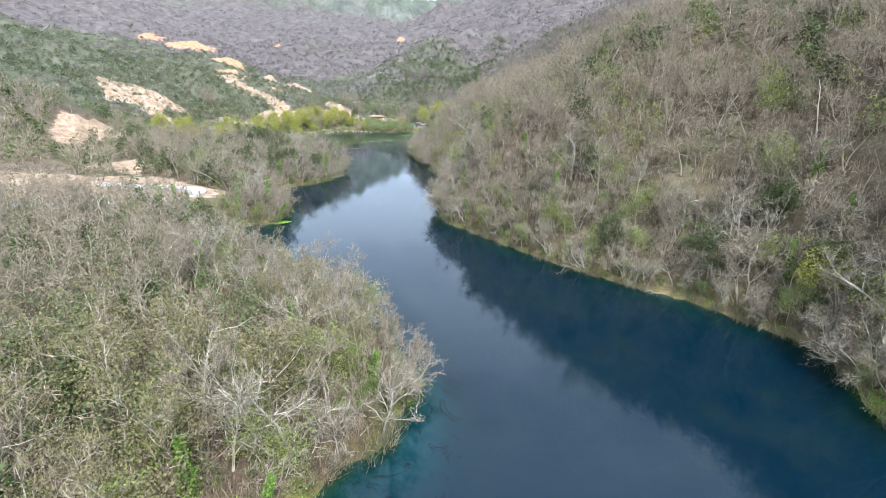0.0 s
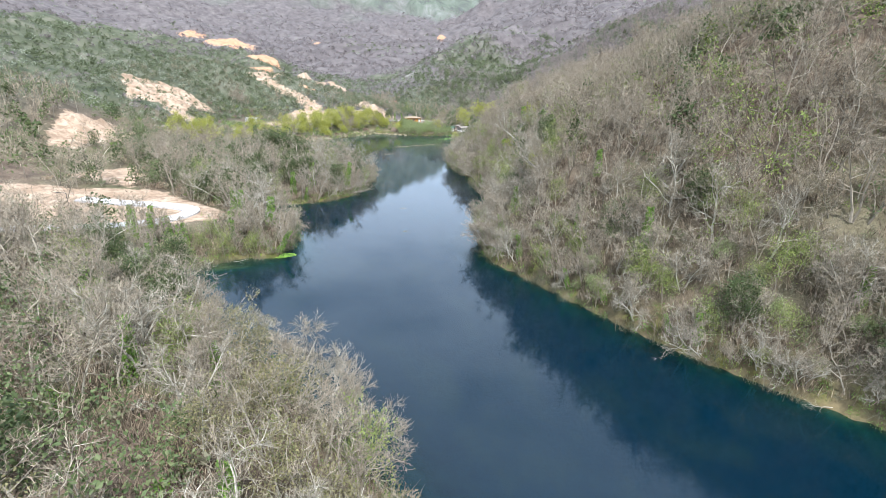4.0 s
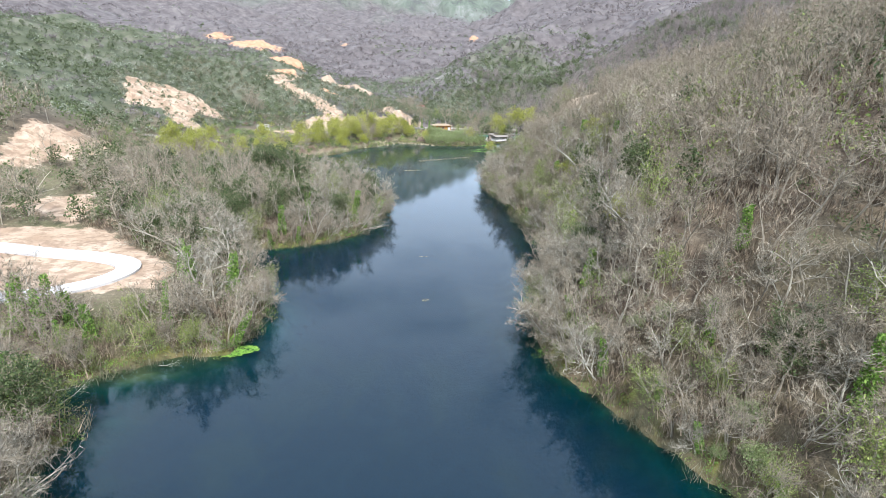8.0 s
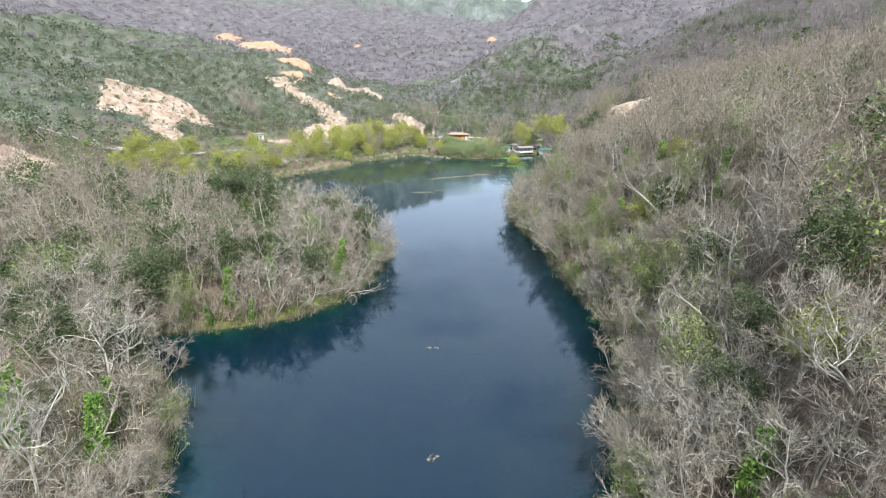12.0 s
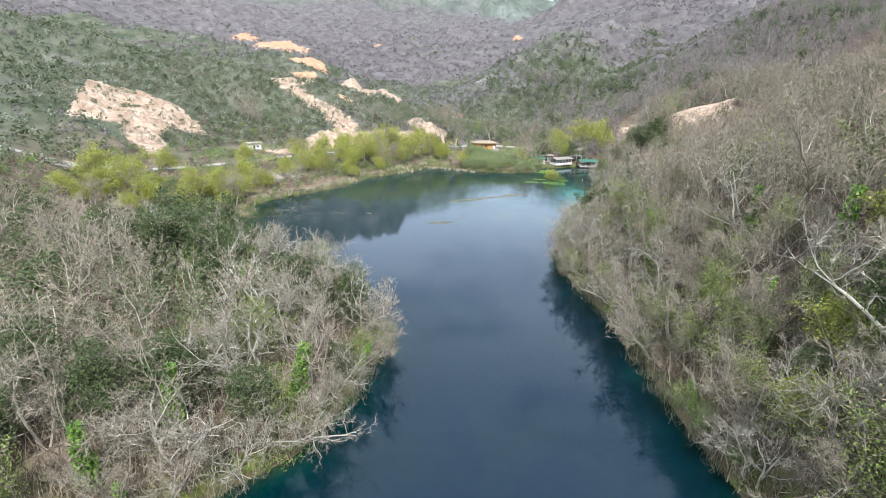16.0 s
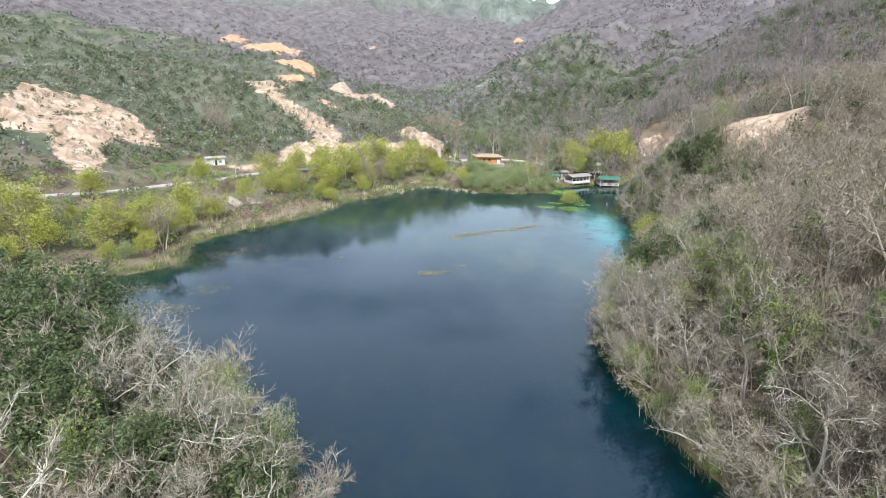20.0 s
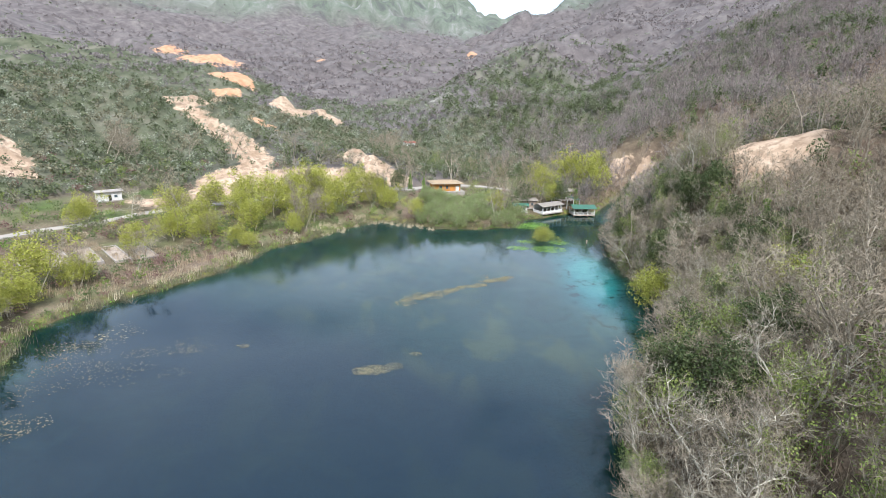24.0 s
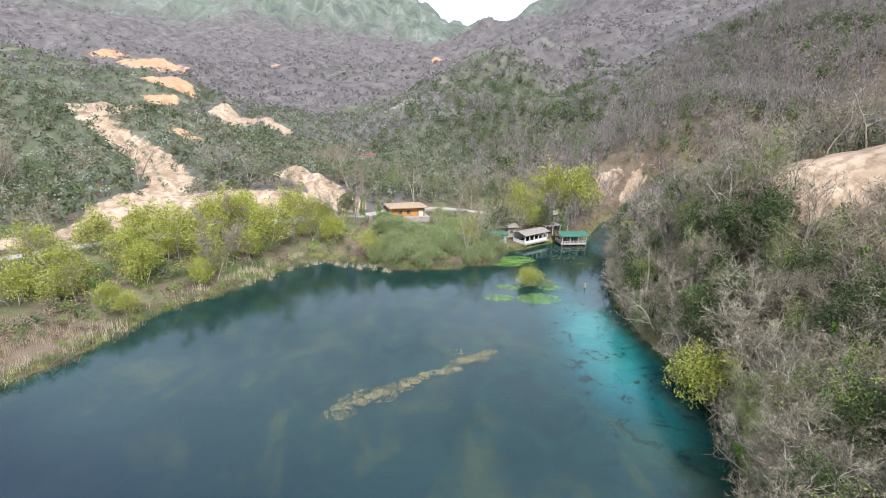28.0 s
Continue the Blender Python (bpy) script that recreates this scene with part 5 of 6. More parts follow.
def gable_roof(name, parent, material, lx, ly, z, rise, thick=0.15, label="", over=0.5, ridge_x=True):
    """A pitched roof slab over a plan lx by ly with its eaves at z."""
    hx, hy = lx / 2 + over, ly / 2 + over
    prof = [(-hy, z), (0, z + rise), (hy, z), (hy, z + thick), (0, z + rise + thick), (-hy, z + thick)]
    if not ridge_x:
        hx, prof = ly / 2 + over, [(-(lx / 2 + over), z), (0, z + rise), (lx / 2 + over, z), (lx / 2 + over, z + thick), (0, z + rise + thick), (-(lx / 2 + over), z + thick)]
    bm = bmesh.new()
    rings = [[bm.verts.new((s * hx, p, q) if ridge_x else (p, s * hx, q)) for p, q in prof] for s in (-1, 1)]
    for i in range(6):
        j = (i + 1) % 6
        bm.faces.new((rings[0][i], rings[0][j], rings[1][j], rings[1][i]))
    for r in rings:
        for q in ((0, 1, 4, 5), (1, 2, 3, 4)):
            bm.faces.new([r[i] for i in q])
    bmesh.ops.recalc_face_normals(bm, faces=bm.faces)
    me = bpy.data.meshes.new(name)
    bm.to_mesh(me)
    bm.free()
    me.materials.append(material)
    return part(name, me, parent, label)


def timber(name, a, b):
    m = Nodes(name)
    v = m.stretch(m.local(), 1, 1, 6)
    c = m.ramp(m.noise(v, 2.2, 5), (0.3, a), (0.7, b))
    c = m.mix(m.ramp(m.noise(m.local(), 0.8, 4), (0.45, 0.0), (0.75, 0.4)), c, tuple(x * 0.55 for x in a))
    return m.done(c, 0.75)


M_CABIN = timber("cabin_timber", (0.36, 0.15, 0.035), (0.58, 0.27, 0.07))
M_SHINGLE = timber("shingle_roof", (0.22, 0.155, 0.095), (0.34, 0.25, 0.155))
M_OLDWOOD = timber("weathered_wood", (0.20, 0.15, 0.11), (0.38, 0.31, 0.25))
M_WHITE = painted("white_plaster", (0.58, 0.56, 0.52), 0.8, 0.2)
M_CONCRETE = painted("pale_concrete", (0.33, 0.29, 0.255), 0.9, 0.35, 0.4)
M_GREENROOF = painted("green_sheet_roof", (0.045, 0.125, 0.085), 0.5, 0.3, 1.2)
M_GREYROOF = painted("grey_tile_roof", (0.25, 0.215, 0.18), 0.85, 0.35, 1.5)
M_REDROOF = painted("red_tile_roof", (0.24, 0.07, 0.045), 0.8, 0.3, 1.5)
M_DARK = painted("dark_opening", (0.025, 0.022, 0.02), 0.6, 0.2)
M_PAVE = painted("pale_paving", (0.34, 0.30, 0.255), 0.9, 0.3, 0.25)
M_GLASS = painted("window_glass", (0.06, 0.08, 0.09), 0.12, 0.1)
M_MAT = leafage("floating_weed", (0.13, 0.11, 0.06), (0.22, 0.19, 0.105), (0.32, 0.27, 0.16))


def rooted(name, x, y, z, turn, label, category, group=""):
    ob = tagged(new(name), label, category, group)
    ob.matrix_basis = pose(x, y, z, 0, 0, turn)
    return ob


def cabin():
    """Timber cabin with a low hipped shingle roof on a pale slab."""
    h = rooted("cabin", 17, 293.5, at_ground(17, 293.5), 12, "orange timber cabin with a wide shingled roof on a pale slab", "house")
    boxed("slab", h, M_CONCRETE, (-7, 7, -5.2, 4.6, -1.5, 0.25), bevel=0.05)
    for i in range(5):
        x0 = -5.5 + i * 2.2
        boxed("wall_panel", h, M_CABIN, (x0 + 0.06, x0 + 2.14, -3.6, -3.45, 0.25, 3.1))
        boxed("wall_panel", h, M_CABIN, (x0 + 0.06, x0 + 2.14, 3.45, 3.6, 0.25, 3.1))
    for i in range(3):
        y0 = -3.4 + i * 2.27
        boxed("wall_panel", h, M_CABIN, (-5.5, -5.36, y0 + 0.05, y0 + 2.2, 0.25, 3.1))
        boxed("wall_panel", h, M_CABIN, (5.36, 5.5, y0 + 0.05, y0 + 2.2, 0.25, 3.1))
    for x in (-5.5, -3.3, -1.1, 1.1, 3.3, 5.5):
        for y in (-3.6, 3.6):
            boxed("post", h, M_OLDWOOD, (x - 0.09, x + 0.09, y - 0.09, y + 0.09, 0.25, 3.2))
    d = boxed("door", h, M_WHITE, (3.6, 5.0, -3.72, -3.62, 0.25, 2.35))
    boxed("door_handle", d, M_DARK, (3.75, 3.85, -3.78, -3.72, 1.2, 1.3))
    for x in (-2.6, 0.0):
        w = boxed("window", h, M_GLASS, (x - 0.5, x + 0.5, -3.68, -3.62, 1.2, 2.3))
        boxed("lintel", w, M_OLDWOOD, (x - 0.58, x + 0.58, -3.74, -3.68, 2.3, 2.4))
        boxed("window_sill", w, M_OLDWOOD, (x - 0.58, x + 0.58, -3.74, -3.68, 1.1, 1.2))
    bm = bmesh.new()
    lo = [bm.verts.new(p) for p in ((-6.6, -4.8, 3.15), (6.6, -4.8, 3.15), (6.6, 4.6, 3.15), (-6.6, 4.6, 3.15))]
    up = [bm.verts.new(p) for p in ((-6.6, -4.8, 3.35), (6.6, -4.8, 3.35), (6.6, 4.6, 3.35), (-6.6, 4.6, 3.35))]
    ri = [bm.verts.new(p) for p in ((-2.4, 0, 4.3), (2.4, 0, 4.3))]
    bm.faces.new(lo[::-1])
    for i in range(4):
        bm.faces.new((lo[i], lo[(i + 1) % 4], up[(i + 1) % 4], up[i]))
    for f in ((up[0], up[1], ri[1], ri[0]), (up[1], up[2], ri[1]), (up[2], up[3], ri[0], ri[1]), (up[3], up[0], ri[0])):
        bm.faces.new(f)
    me = bpy.data.meshes.new("roof")
    bm.to_mesh(me)
    bm.free()
    me.materials.append(M_SHINGLE)
    part("roof", me, h, "brown shingled roof")


def hut(x, y, turn, lx, ly, high, roof, label, wall=None, open_front=False, legs=0.0):
    """A small lakeside building with a pitched roof."""
    h = rooted("lakeside_hut", x, y, max(at_ground(x, y), 0.25) + legs, turn, label, "hut", "huts on the north shore")
    wall = wall or M_WHITE
    boxed("floor_slab", h, M_CONCRETE, (-lx / 2 - 0.4, lx / 2 + 0.4, -ly / 2 - 0.4, ly / 2 + 0.4, -0.25, 0.12))
    if legs:
        for sx_ in np.linspace(-lx / 2, lx / 2, 4):
            for sy_ in (-ly / 2, ly / 2):
                boxed("stilt", h, M_OLDWOOD, (sx_ - 0.1, sx_ + 0.1, sy_ - 0.1, sy_ + 0.1, -2.2 - legs, -0.2))
    boxed("back_wall", h, wall, (-lx / 2, lx / 2, ly / 2 - 0.15, ly / 2, 0.12, high))
    boxed("side_wall", h, wall, (-lx / 2, -lx / 2 + 0.15, -ly / 2, ly / 2 - 0.15, 0.12, high if not open_front else 1.0))
    boxed("side_wall", h, wall, (lx / 2 - 0.15, lx / 2, -ly / 2, ly / 2 - 0.15, 0.12, high if not open_front else 1.0))
    if open_front:
        n = max(3, int(lx / 2))
        for i in range(n + 1):
            px_ = -lx / 2 + 0.12 + i * (lx - 0.24) / n
            boxed("pillar", h, M_WHITE, (px_ - 0.14, px_ + 0.14, -ly / 2, -ly / 2 + 0.28, 0.12, high))
        boxed("parapet", h, M_WHITE, (-lx / 2 + 0.2, lx / 2 - 0.2, -ly / 2 + 0.05, -ly / 2 + 0.2, 0.12, 0.9))
    else:
        boxed("front_wall", h, wall, (-lx / 2 + 0.15, lx / 2 - 0.15, -ly / 2, -ly / 2 + 0.15, 0.12, high))
        # near-black panel on the wall, painted as the dark inside of a doorway
        boxed("door", h, M_DARK, (-0.45, 0.45, -ly / 2 - 0.05, -ly / 2 - 0.01, 0.12, 2.1))
        boxed("window", h, M_GLASS, (lx * 0.25 - 0.45, lx * 0.25 + 0.45, -ly / 2 - 0.05, -ly / 2 - 0.01, 1.0, 1.9))
    gable_roof("roof", h, roof, lx, ly, high, ly * 0.16, 0.12, "", 0.6)
    return h


def pavilion(x, y, turn):
    """Pavilion on stilts over the water: green roof, white lattice rail."""
    h = rooted("water_pavilion", x, y, 0.5, turn, "pavilion over the water with green roof and white lattice rail", "pavilion")
    boxed("deck", h, M_OLDWOOD, (-4.2, 4.2, -2.8, 2.8, -0.1, 0.15), bevel=0.03)
    for px_ in (-4, -1.35, 1.35, 4):
        for py_ in (-2.6, 2.6):
            boxed("post", h, M_WHITE, (px_ - 0.08, px_ + 0.08, py_ - 0.08, py_ + 0.08, 0.15, 2.6))
            boxed("stilt", h, M_OLDWOOD, (px_ - 0.1, px_ + 0.1, py_ - 0.1, py_ + 0.1, -3.0, -0.1))
    for y_ in (-2.7, 2.7):
        r = boxed("railing", h, M_WHITE, (-4, 4, y_ - 0.04, y_ + 0.04, 1.05, 1.15), (-4, 4, y_ - 0.04, y_ + 0.04, 0.22, 0.3))
        for i in range(16):
            boxed("baluster", r, M_WHITE, (-3.85 + i * 0.5, -3.75 + i * 0.5, y_ - 0.03, y_ + 0.03, 0.3, 1.05))
    for x_ in (-4.1, 4.1):
        r = boxed("railing", h, M_WHITE, (x_ - 0.04, x_ + 0.04, -2.6, 2.6, 1.05, 1.15), (x_ - 0.04, x_ + 0.04, -2.6, 2.6, 0.22, 0.3))
        for i in range(10):
            boxed("baluster", r, M_WHITE, (x_ - 0.03, x_ + 0.03, -2.4 + i * 0.5, -2.3 + i * 0.5, 0.3, 1.05))
    gable_roof("roof", h, M_GREENROOF, 8.4, 5.4, 2.6, 1.0, 0.12, "green sheet-metal roof", 0.5)


def open_frame(x, y, turn, lx, ly, label):
    """Roof frame of rafters over a terrace, partly covered."""
    h = rooted("terrace_canopy", x, y, max(at_ground(x, y), 0.3), turn, label, "canopy")
    for px_ in np.linspace(-lx / 2, lx / 2, 4):
        for py_ in (-ly / 2, ly / 2):
            boxed("post", h, M_WHITE, (px_ - 0.08, px_ + 0.08, py_ - 0.08, py_ + 0.08, -0.4, 2.9))
    for px_ in np.linspace(-lx / 2, lx / 2, 7):
        boxed("rafter", h, M_WHITE, (px_ - 0.08, px_ + 0.08, -ly / 2 - 0.5, ly / 2 + 0.5, 2.9, 3.08))
    boxed("roof_sheet", h, M_GREYROOF, (-lx / 2 - 0.3, lx * 0.1, -ly / 2 - 0.4, ly / 2 + 0.4, 3.09, 3.17))
    boxed("roof_sheet", h, M_GREENROOF, (lx * 0.28, lx / 2 + 0.3, -ly / 2 - 0.4, ly / 2 + 0.4, 3.09, 3.17))


cabin()
hut(44.5, 274.5, -8, 5.0, 3.6, 2.5, M_GREENROOF, "small white lakeside hut with a green roof")
hut(55.5, 276, 32, 10.5, 5.0, 2.7, M_GREYROOF, "long white pillared restaurant with grey tiled roof", None, True)
hut(48, 281, 10, 7, 4.5, 2.8, M_GREYROOF, "low grey-roofed building behind the restaurant", M_OLDWOOD)
hut(52.5, 299, 15, 4.5, 3.5, 3.0, M_OLDWOOD, "brown wooden hut among willows", M_OLDWOOD)
hut(66, 292, 25, 8, 5, 2.8, M_GREYROOF, "grey-roofed shed by the spring channel", M_OLDWOOD)
open_frame(64.5, 283.5, 20, 9, 6, "white-framed terrace canopy with dark and green roof sheets")
pavilion(69, 276.5, 3)
hut(-97, 262, 42, 7, 3, 3.0, M_CONCRETE, "low white flat-topped utility building by the road", M_WHITE)
hut(2, 396, 20, 6, 4.5, 3.0, M_REDROOF, "small house with a red tiled roof up the valley", M_WHITE)


# ---------------------------------------------------------------- road, paved ring, fish tanks
def ribbon(name, line, width, material, label, lift=0.12, steps=8):
    """A paved strip that lies on the ground along a line."""
    pts = []
    for (x0, y0), (x1, y1) in zip(line, line[1:]):
        pts += [(x0 + (x1 - x0) * i / steps, y0 + (y1 - y0) * i / steps) for i in range(steps)]
    pts = np.array(pts + [line[-1]], float)
    for _ in range(6):
        pts[1:-1] = (pts[:-2] + pts[1:-1] * 2 + pts[2:]) / 4
    tan = np.gradient(pts, axis=0)
    tan /= np.linalg.norm(tan, axis=1)[:, None]
    nor = np.stack([-tan[:, 1], tan[:, 0]], 1)
    zc = land_height(pts[:, 0], pts[:, 1])
    rows = []
    for off, dz in ((-0.5, -0.8), (-0.5, 0), (-0.17, 0.03), (0.17, 0.03), (0.5, 0), (0.5, -0.8)):
        p = pts + nor * off * width
        rows.append(np.stack([p[:, 0], p[:, 1], np.maximum(zc, land_height(p[:, 0], p[:, 1])) + lift + dz], 1))
    v = np.stack(rows, 1).reshape(-1, 3)
    return tagged(new(name, mesh_of(name, v, grid_faces(6, len(pts)), material)), label, "road", kind="structure")


ribbon("road", ROAD, 3.2, M_PAVE, "pale dusty valley road")
ribbon("road_yard", [(-125, 172), (-121, 184), (-121, 196)], 9, M_PAVE, "white gravel yard beside the road", 0.3)
RING = [(-118, 2), (-96, 5), (-80, 8), (-66, 11), (-58, 14.5), (-53.5, 19), (-52.5, 24), (-56, 28), (-63, 30.5), (-74, 32), (-86, 34)]
ribbon("paved_path", RING, 4.2, painted("white_paving", (0.47, 0.445, 0.43), 0.9, 0.15, 0.25), "white paved path in a tight curve with a light kerb", 0.45, 5)


def fish_tank(x, y, turn, lx, ly, label):
    h = rooted("fish_tank", x, y, at_ground(x, y), turn, label, "tank", "old fish tanks")
    for n_, b in (("side_wall", (-lx / 2, lx / 2, -ly / 2, -ly / 2 + 0.3, -0.6, 0.35)), ("side_wall", (-lx / 2, lx / 2, ly / 2 - 0.3, ly / 2, -0.6, 0.35)),
                  ("end_wall", (-lx / 2, -lx / 2 + 0.3, -ly / 2 + 0.3, ly / 2 - 0.3, -0.6, 0.35)), ("end_wall", (lx / 2 - 0.3, lx / 2, -ly / 2 + 0.3, ly / 2 - 0.3, -0.6, 0.35))):
        boxed(n_, h, M_CONCRETE, b)
    boxed("tank_bed", h, M_OLDWOOD, (-lx / 2 + 0.3, lx / 2 - 0.3, -ly / 2 + 0.3, ly / 2 - 0.3, -0.6, 0.2))


for i in range(5):
    fish_tank(-84 + i * 4.6, 205 + i * 3.4, -48, 15, 3.6, "old concrete fish tank grown over with dry reeds")

# ---------------------------------------------------------------- willows and reeds of the north shore
WILLOWS = [(-49, 247, 1.0), (-41, 255, 1.25), (-30, 268, 1.3), (-33, 249, 1.0), (-57, 236, 0.9), (-62, 228, 0.8), (-22, 262, 1.2), (-17, 276, 1.0), (-10, 274, 0.9), (-44, 240, 0.9),
           (-36, 262, 1.2), (-25, 255, 0.8), (-75, 178, 0.9), (-72, 190, 1.0), (-98, 166, 1.2), (-88, 160, 0.9), (-79, 168, 1.0), (-90, 236, 0.8), (-70, 250, 0.9), (-62, 258, 1.0),
           (56, 293, 1.2), (80, 301, 1.6), (60, 285, 0.8), (-112, 172, 1.1), (-105, 200, 0.8), (34, 268, 0.7), (-5, 268, 0.8), (-53, 262, 1.1), (72, 305, 1.3), (-66, 217, 0.7), (44, 240, 0.55)]
wr = np.random.RandomState(41)
for i, (x, y, s) in enumerate(WILLOWS):
    plant("willow_tree", x, y, wr.uniform(0, 6.28), s * 1.7, 0, 0, i)
plant("willow_tree", 57.2, 188.5, 1.0, 1.5, 26, 3.3, 2, "round fresh-green tree leaning over the turquoise water")
plant("willow_tree", 61, 158, 2.0, 1.4, 0, 0, 1, "tree with a yellow-green crown among bare trees")
for i in range(110):
    x, y = wr.uniform(6, 50), wr.uniform(252, 288)
    if shore_distance(np.array([x]), np.array([y]))[0] > 0.8 and not open_ground(np.array([x]), np.array([y]))[0] and not inside_lake(np.array([x]), np.array([y]))[0]:
        plant("willow_bush", x, y, wr.uniform(0, 6.28), wr.uniform(0.8, 1.35), 0, 0, i)
for i, (x, y, k) in enumerate([(-2, 280, "evergreen_tree"), (3, 286, "ivy_tree"), (1, 283, "bare_tree"), (-20, 290, "bare_tree"), (-40, 283, "bare_tree"), (8, 279, "ivy_tree"), (28, 286, "spring_tree"), (36, 293, "bare_tree"), (88, 318, "evergreen_tree"),
                               (84, 312, "spring_tree"), (-75, 262, "bare_tree"), (-84, 250, "pale_tree"), (42, 308, "budding_tree"), (30, 318, "budding_tree"), (54, 312, "budding_tree"), (66, 310, "spring_tree"), (14, 318, "spring_tree"), (48, 322, "bare_tree"),
                               (62, 325, "budding_tree"), (-52, 176, "bare_tree"), (-66, 168, "bare_tree"), (-85, 190, "spring_tree"), (-60, 205, "bare_tree"), (76, 268, "evergreen_tree"), (80, 275, "evergreen_tree"), (74, 258, "evergreen_tree"), (86, 286, "evergreen_tree"), (94, 300, "evergreen_tree"), (68, 244, "evergreen_tree"),
                               (64, 236, "spring_tree"), (62, 222, "evergreen_tree"), (70, 250, "spring_tree"), (90, 292, "spring_tree"), (98, 308, "evergreen_tree"), (104, 300, "spring_tree")]):
    if not inside_lake(np.array([x]), np.array([y]))[0]:
        plant(k, x, y, wr.uniform(0, 6.28), wr.uniform(0.75, 1.05), 3, 1, i)

for i in range(290):
    x, y = wr.uniform(-112, 6), wr.uniform(150, 288)
    px1, py1 = np.array([x]), np.array([y])
    if 2 < shore_distance(px1, py1)[0] < 36 and not inside_lake(px1, py1)[0] and not open_ground(px1, py1)[0] and y > 150 and (y > 222 or x < -66):
        plant(("willow_tree", "willow_bush", "willow_tree", "bare_tree", "budding_tree")[i % 5], x, y, wr.uniform(0, 6.28), wr.uniform(0.65, 1.25), 0, 0, i)
for x, y, s in ((-40, 100, 1.3), (-46, 108, 1.4), (-35, 96, 1.1), (-52, 103, 1.3), (-42, 113, 1.1), (-57, 112, 1.2), (-30, 104, 0.9)):
    plant("evergreen_tree", x, y, wr.uniform(0, 6.28), s, 0, 0, int(x) % 4)
for x, y, s in ((-50, 110, 1.5), (-44, 106, 1.4), (-55, 118, 1.5), (-47, 117, 1.5), (-38, 108, 1.1)):
    plant("evergreen_tree", x, y, wr.uniform(0, 6.28), s, 0, 0, int(x) % 4, "tall dense dark evergreen tree on the point")
for i, (x, y, s) in enumerate(((43, 64, 1.1), (47, 61, 1.0), (39, 81, 0.9), (50, 69, 1.1), (53, 57, 1.0), (31, 20, 1.0), (39, 61, 0.9), (40, 110, 0.9), (40, 129, 0.9), (73, -79, 1.2), (70, -94, 1.2), (83, -48, 1.1), (36, 12, 0.9), (58, 74, 1.0), (76, -62, 1.0), (92, -70, 1.1))):
    plant("willow_tree" if i % 3 == 0 else "spring_tree", x, y, wr.uniform(0, 6.28), s * (1.05 if i % 3 == 0 else 1.15), 5, 3.1, i, "broad tree in fresh yellow-green leaf among bare trees")
for x, y, s in ((-26, 98.6, 1.1), (-22, 96, 1.0), (-18, 92, 1.0), (-29, 107, 1.0), (-12, 88, 0.9)):
    plant("pale_tree", x, y, wr.uniform(0, 6.28), s, 6, 0.5, int(-x) % 5)

green_bank = scatter(wr, 50, 110, 168, 285, 6.2, lambda x, y, z, d: east_side(x, y) & (d > 1.5) & (d < 24) & ~open_ground(x, y))
for i, (x, y) in enumerate(zip(green_bank[0], green_bank[1])):
    plant(("evergreen_tree", "spring_tree", "willow_bush", "spring_tree", "ivy_tree", "bare_tree")[wr.randint(6)], x, y, wr.uniform(0, 6.28), wr.uniform(0.75, 1.1), 3, 3.1, i)

nr = np.random.RandomState(43)
valley = scatter(nr, -130, 130, 130, 330, 3.0, lambda x, y, z, d: ~east_side(x, y) & ((y > 215) | (x < -20)) & (y > 132) & ~open_ground(x, y) & (d > 1.0) & (z < 16) & (nr.uniform(size=x.shape) < 0.75))
nu = nr.uniform(size=len(valley[0]))
back = valley[1] > 300
woods("shore_brush", "brown bramble thicket on the north shore", pick(valley, (nu < 0.22) & ~back), small_shrubs, M_BRAMBLE, (0, 1), nr, (0.5, 1.1))
woods("shore_brush", "fresh green bushes on the north shore", pick(valley, (nu > 0.22) & (nu < 0.5) & ~back), small_shrubs, M_SPRING, (0, 1), nr, (0.5, 1.2))
woods("shore_brush", "low dark green thicket on the north shore", pick(valley, (nu > 0.5) & (nu < 0.75) & ~back), small_shrubs, M_BRUSH, (0, 1), nr, (0.5, 1.2))
woods("valley_trees", "grey-green budding trees in the valley behind the huts", pick(valley, (nu < 0.42) & back), mid_greens, M_BRUSH, (0, 1), nr, (0.6, 1.0))
woods("valley_trees_stems", "stems of leafless trees in the valley behind the huts", pick(valley, (nu > 0.45) & (nu < 0.62) & back), [m[0] for m in mid_trees], M_BARK, (0, 1), np.random.RandomState(5))
woods("valley_trees_twigs", "twigs of leafless trees in the valley behind the huts", pick(valley, (nu > 0.45) & (nu < 0.62) & back), [m[1] for m in mid_trees], M_TWIG, (0, 1), np.random.RandomState(5))


def reed_bunch(seed, n, high, wide):
    r_ = np.random.RandomState(seed)
    b = np.stack([r_.normal(0, wide, n), r_.normal(0, wide, n), np.zeros(n)], 1)
    t = b + np.stack([r_.normal(0, 0.18, n), r_.normal(0, 0.18, n), high * r_.uniform(0.6, 1.1, n)], 1)
    return blades(b, t, np.full(n, 0.095), r_)


bunches = [reed_bunch(60 + i, 44, 1.7, 0.8) for i in range(4)]
rx_ = scatter(nr, -100, -5, 140, 262, 2.0, lambda x, y, z, d: (d < 3.4) & (nr.uniform(size=x.shape) < np.clip(0.55 + 1.1 * wave(x, y, 17, 85), 0.06, 1.0)))
woods("reed_belt", "dry beige reeds along the water's edge", rx_, bunches, M_REED, (0, 1), nr, (0.7, 1.2))
gx_ = scatter(nr, -100, 80, -130, 290, 1.7, lambda x, y, z, d: (d < 1.5) & (nr.uniform(size=x.shape) < 0.5))
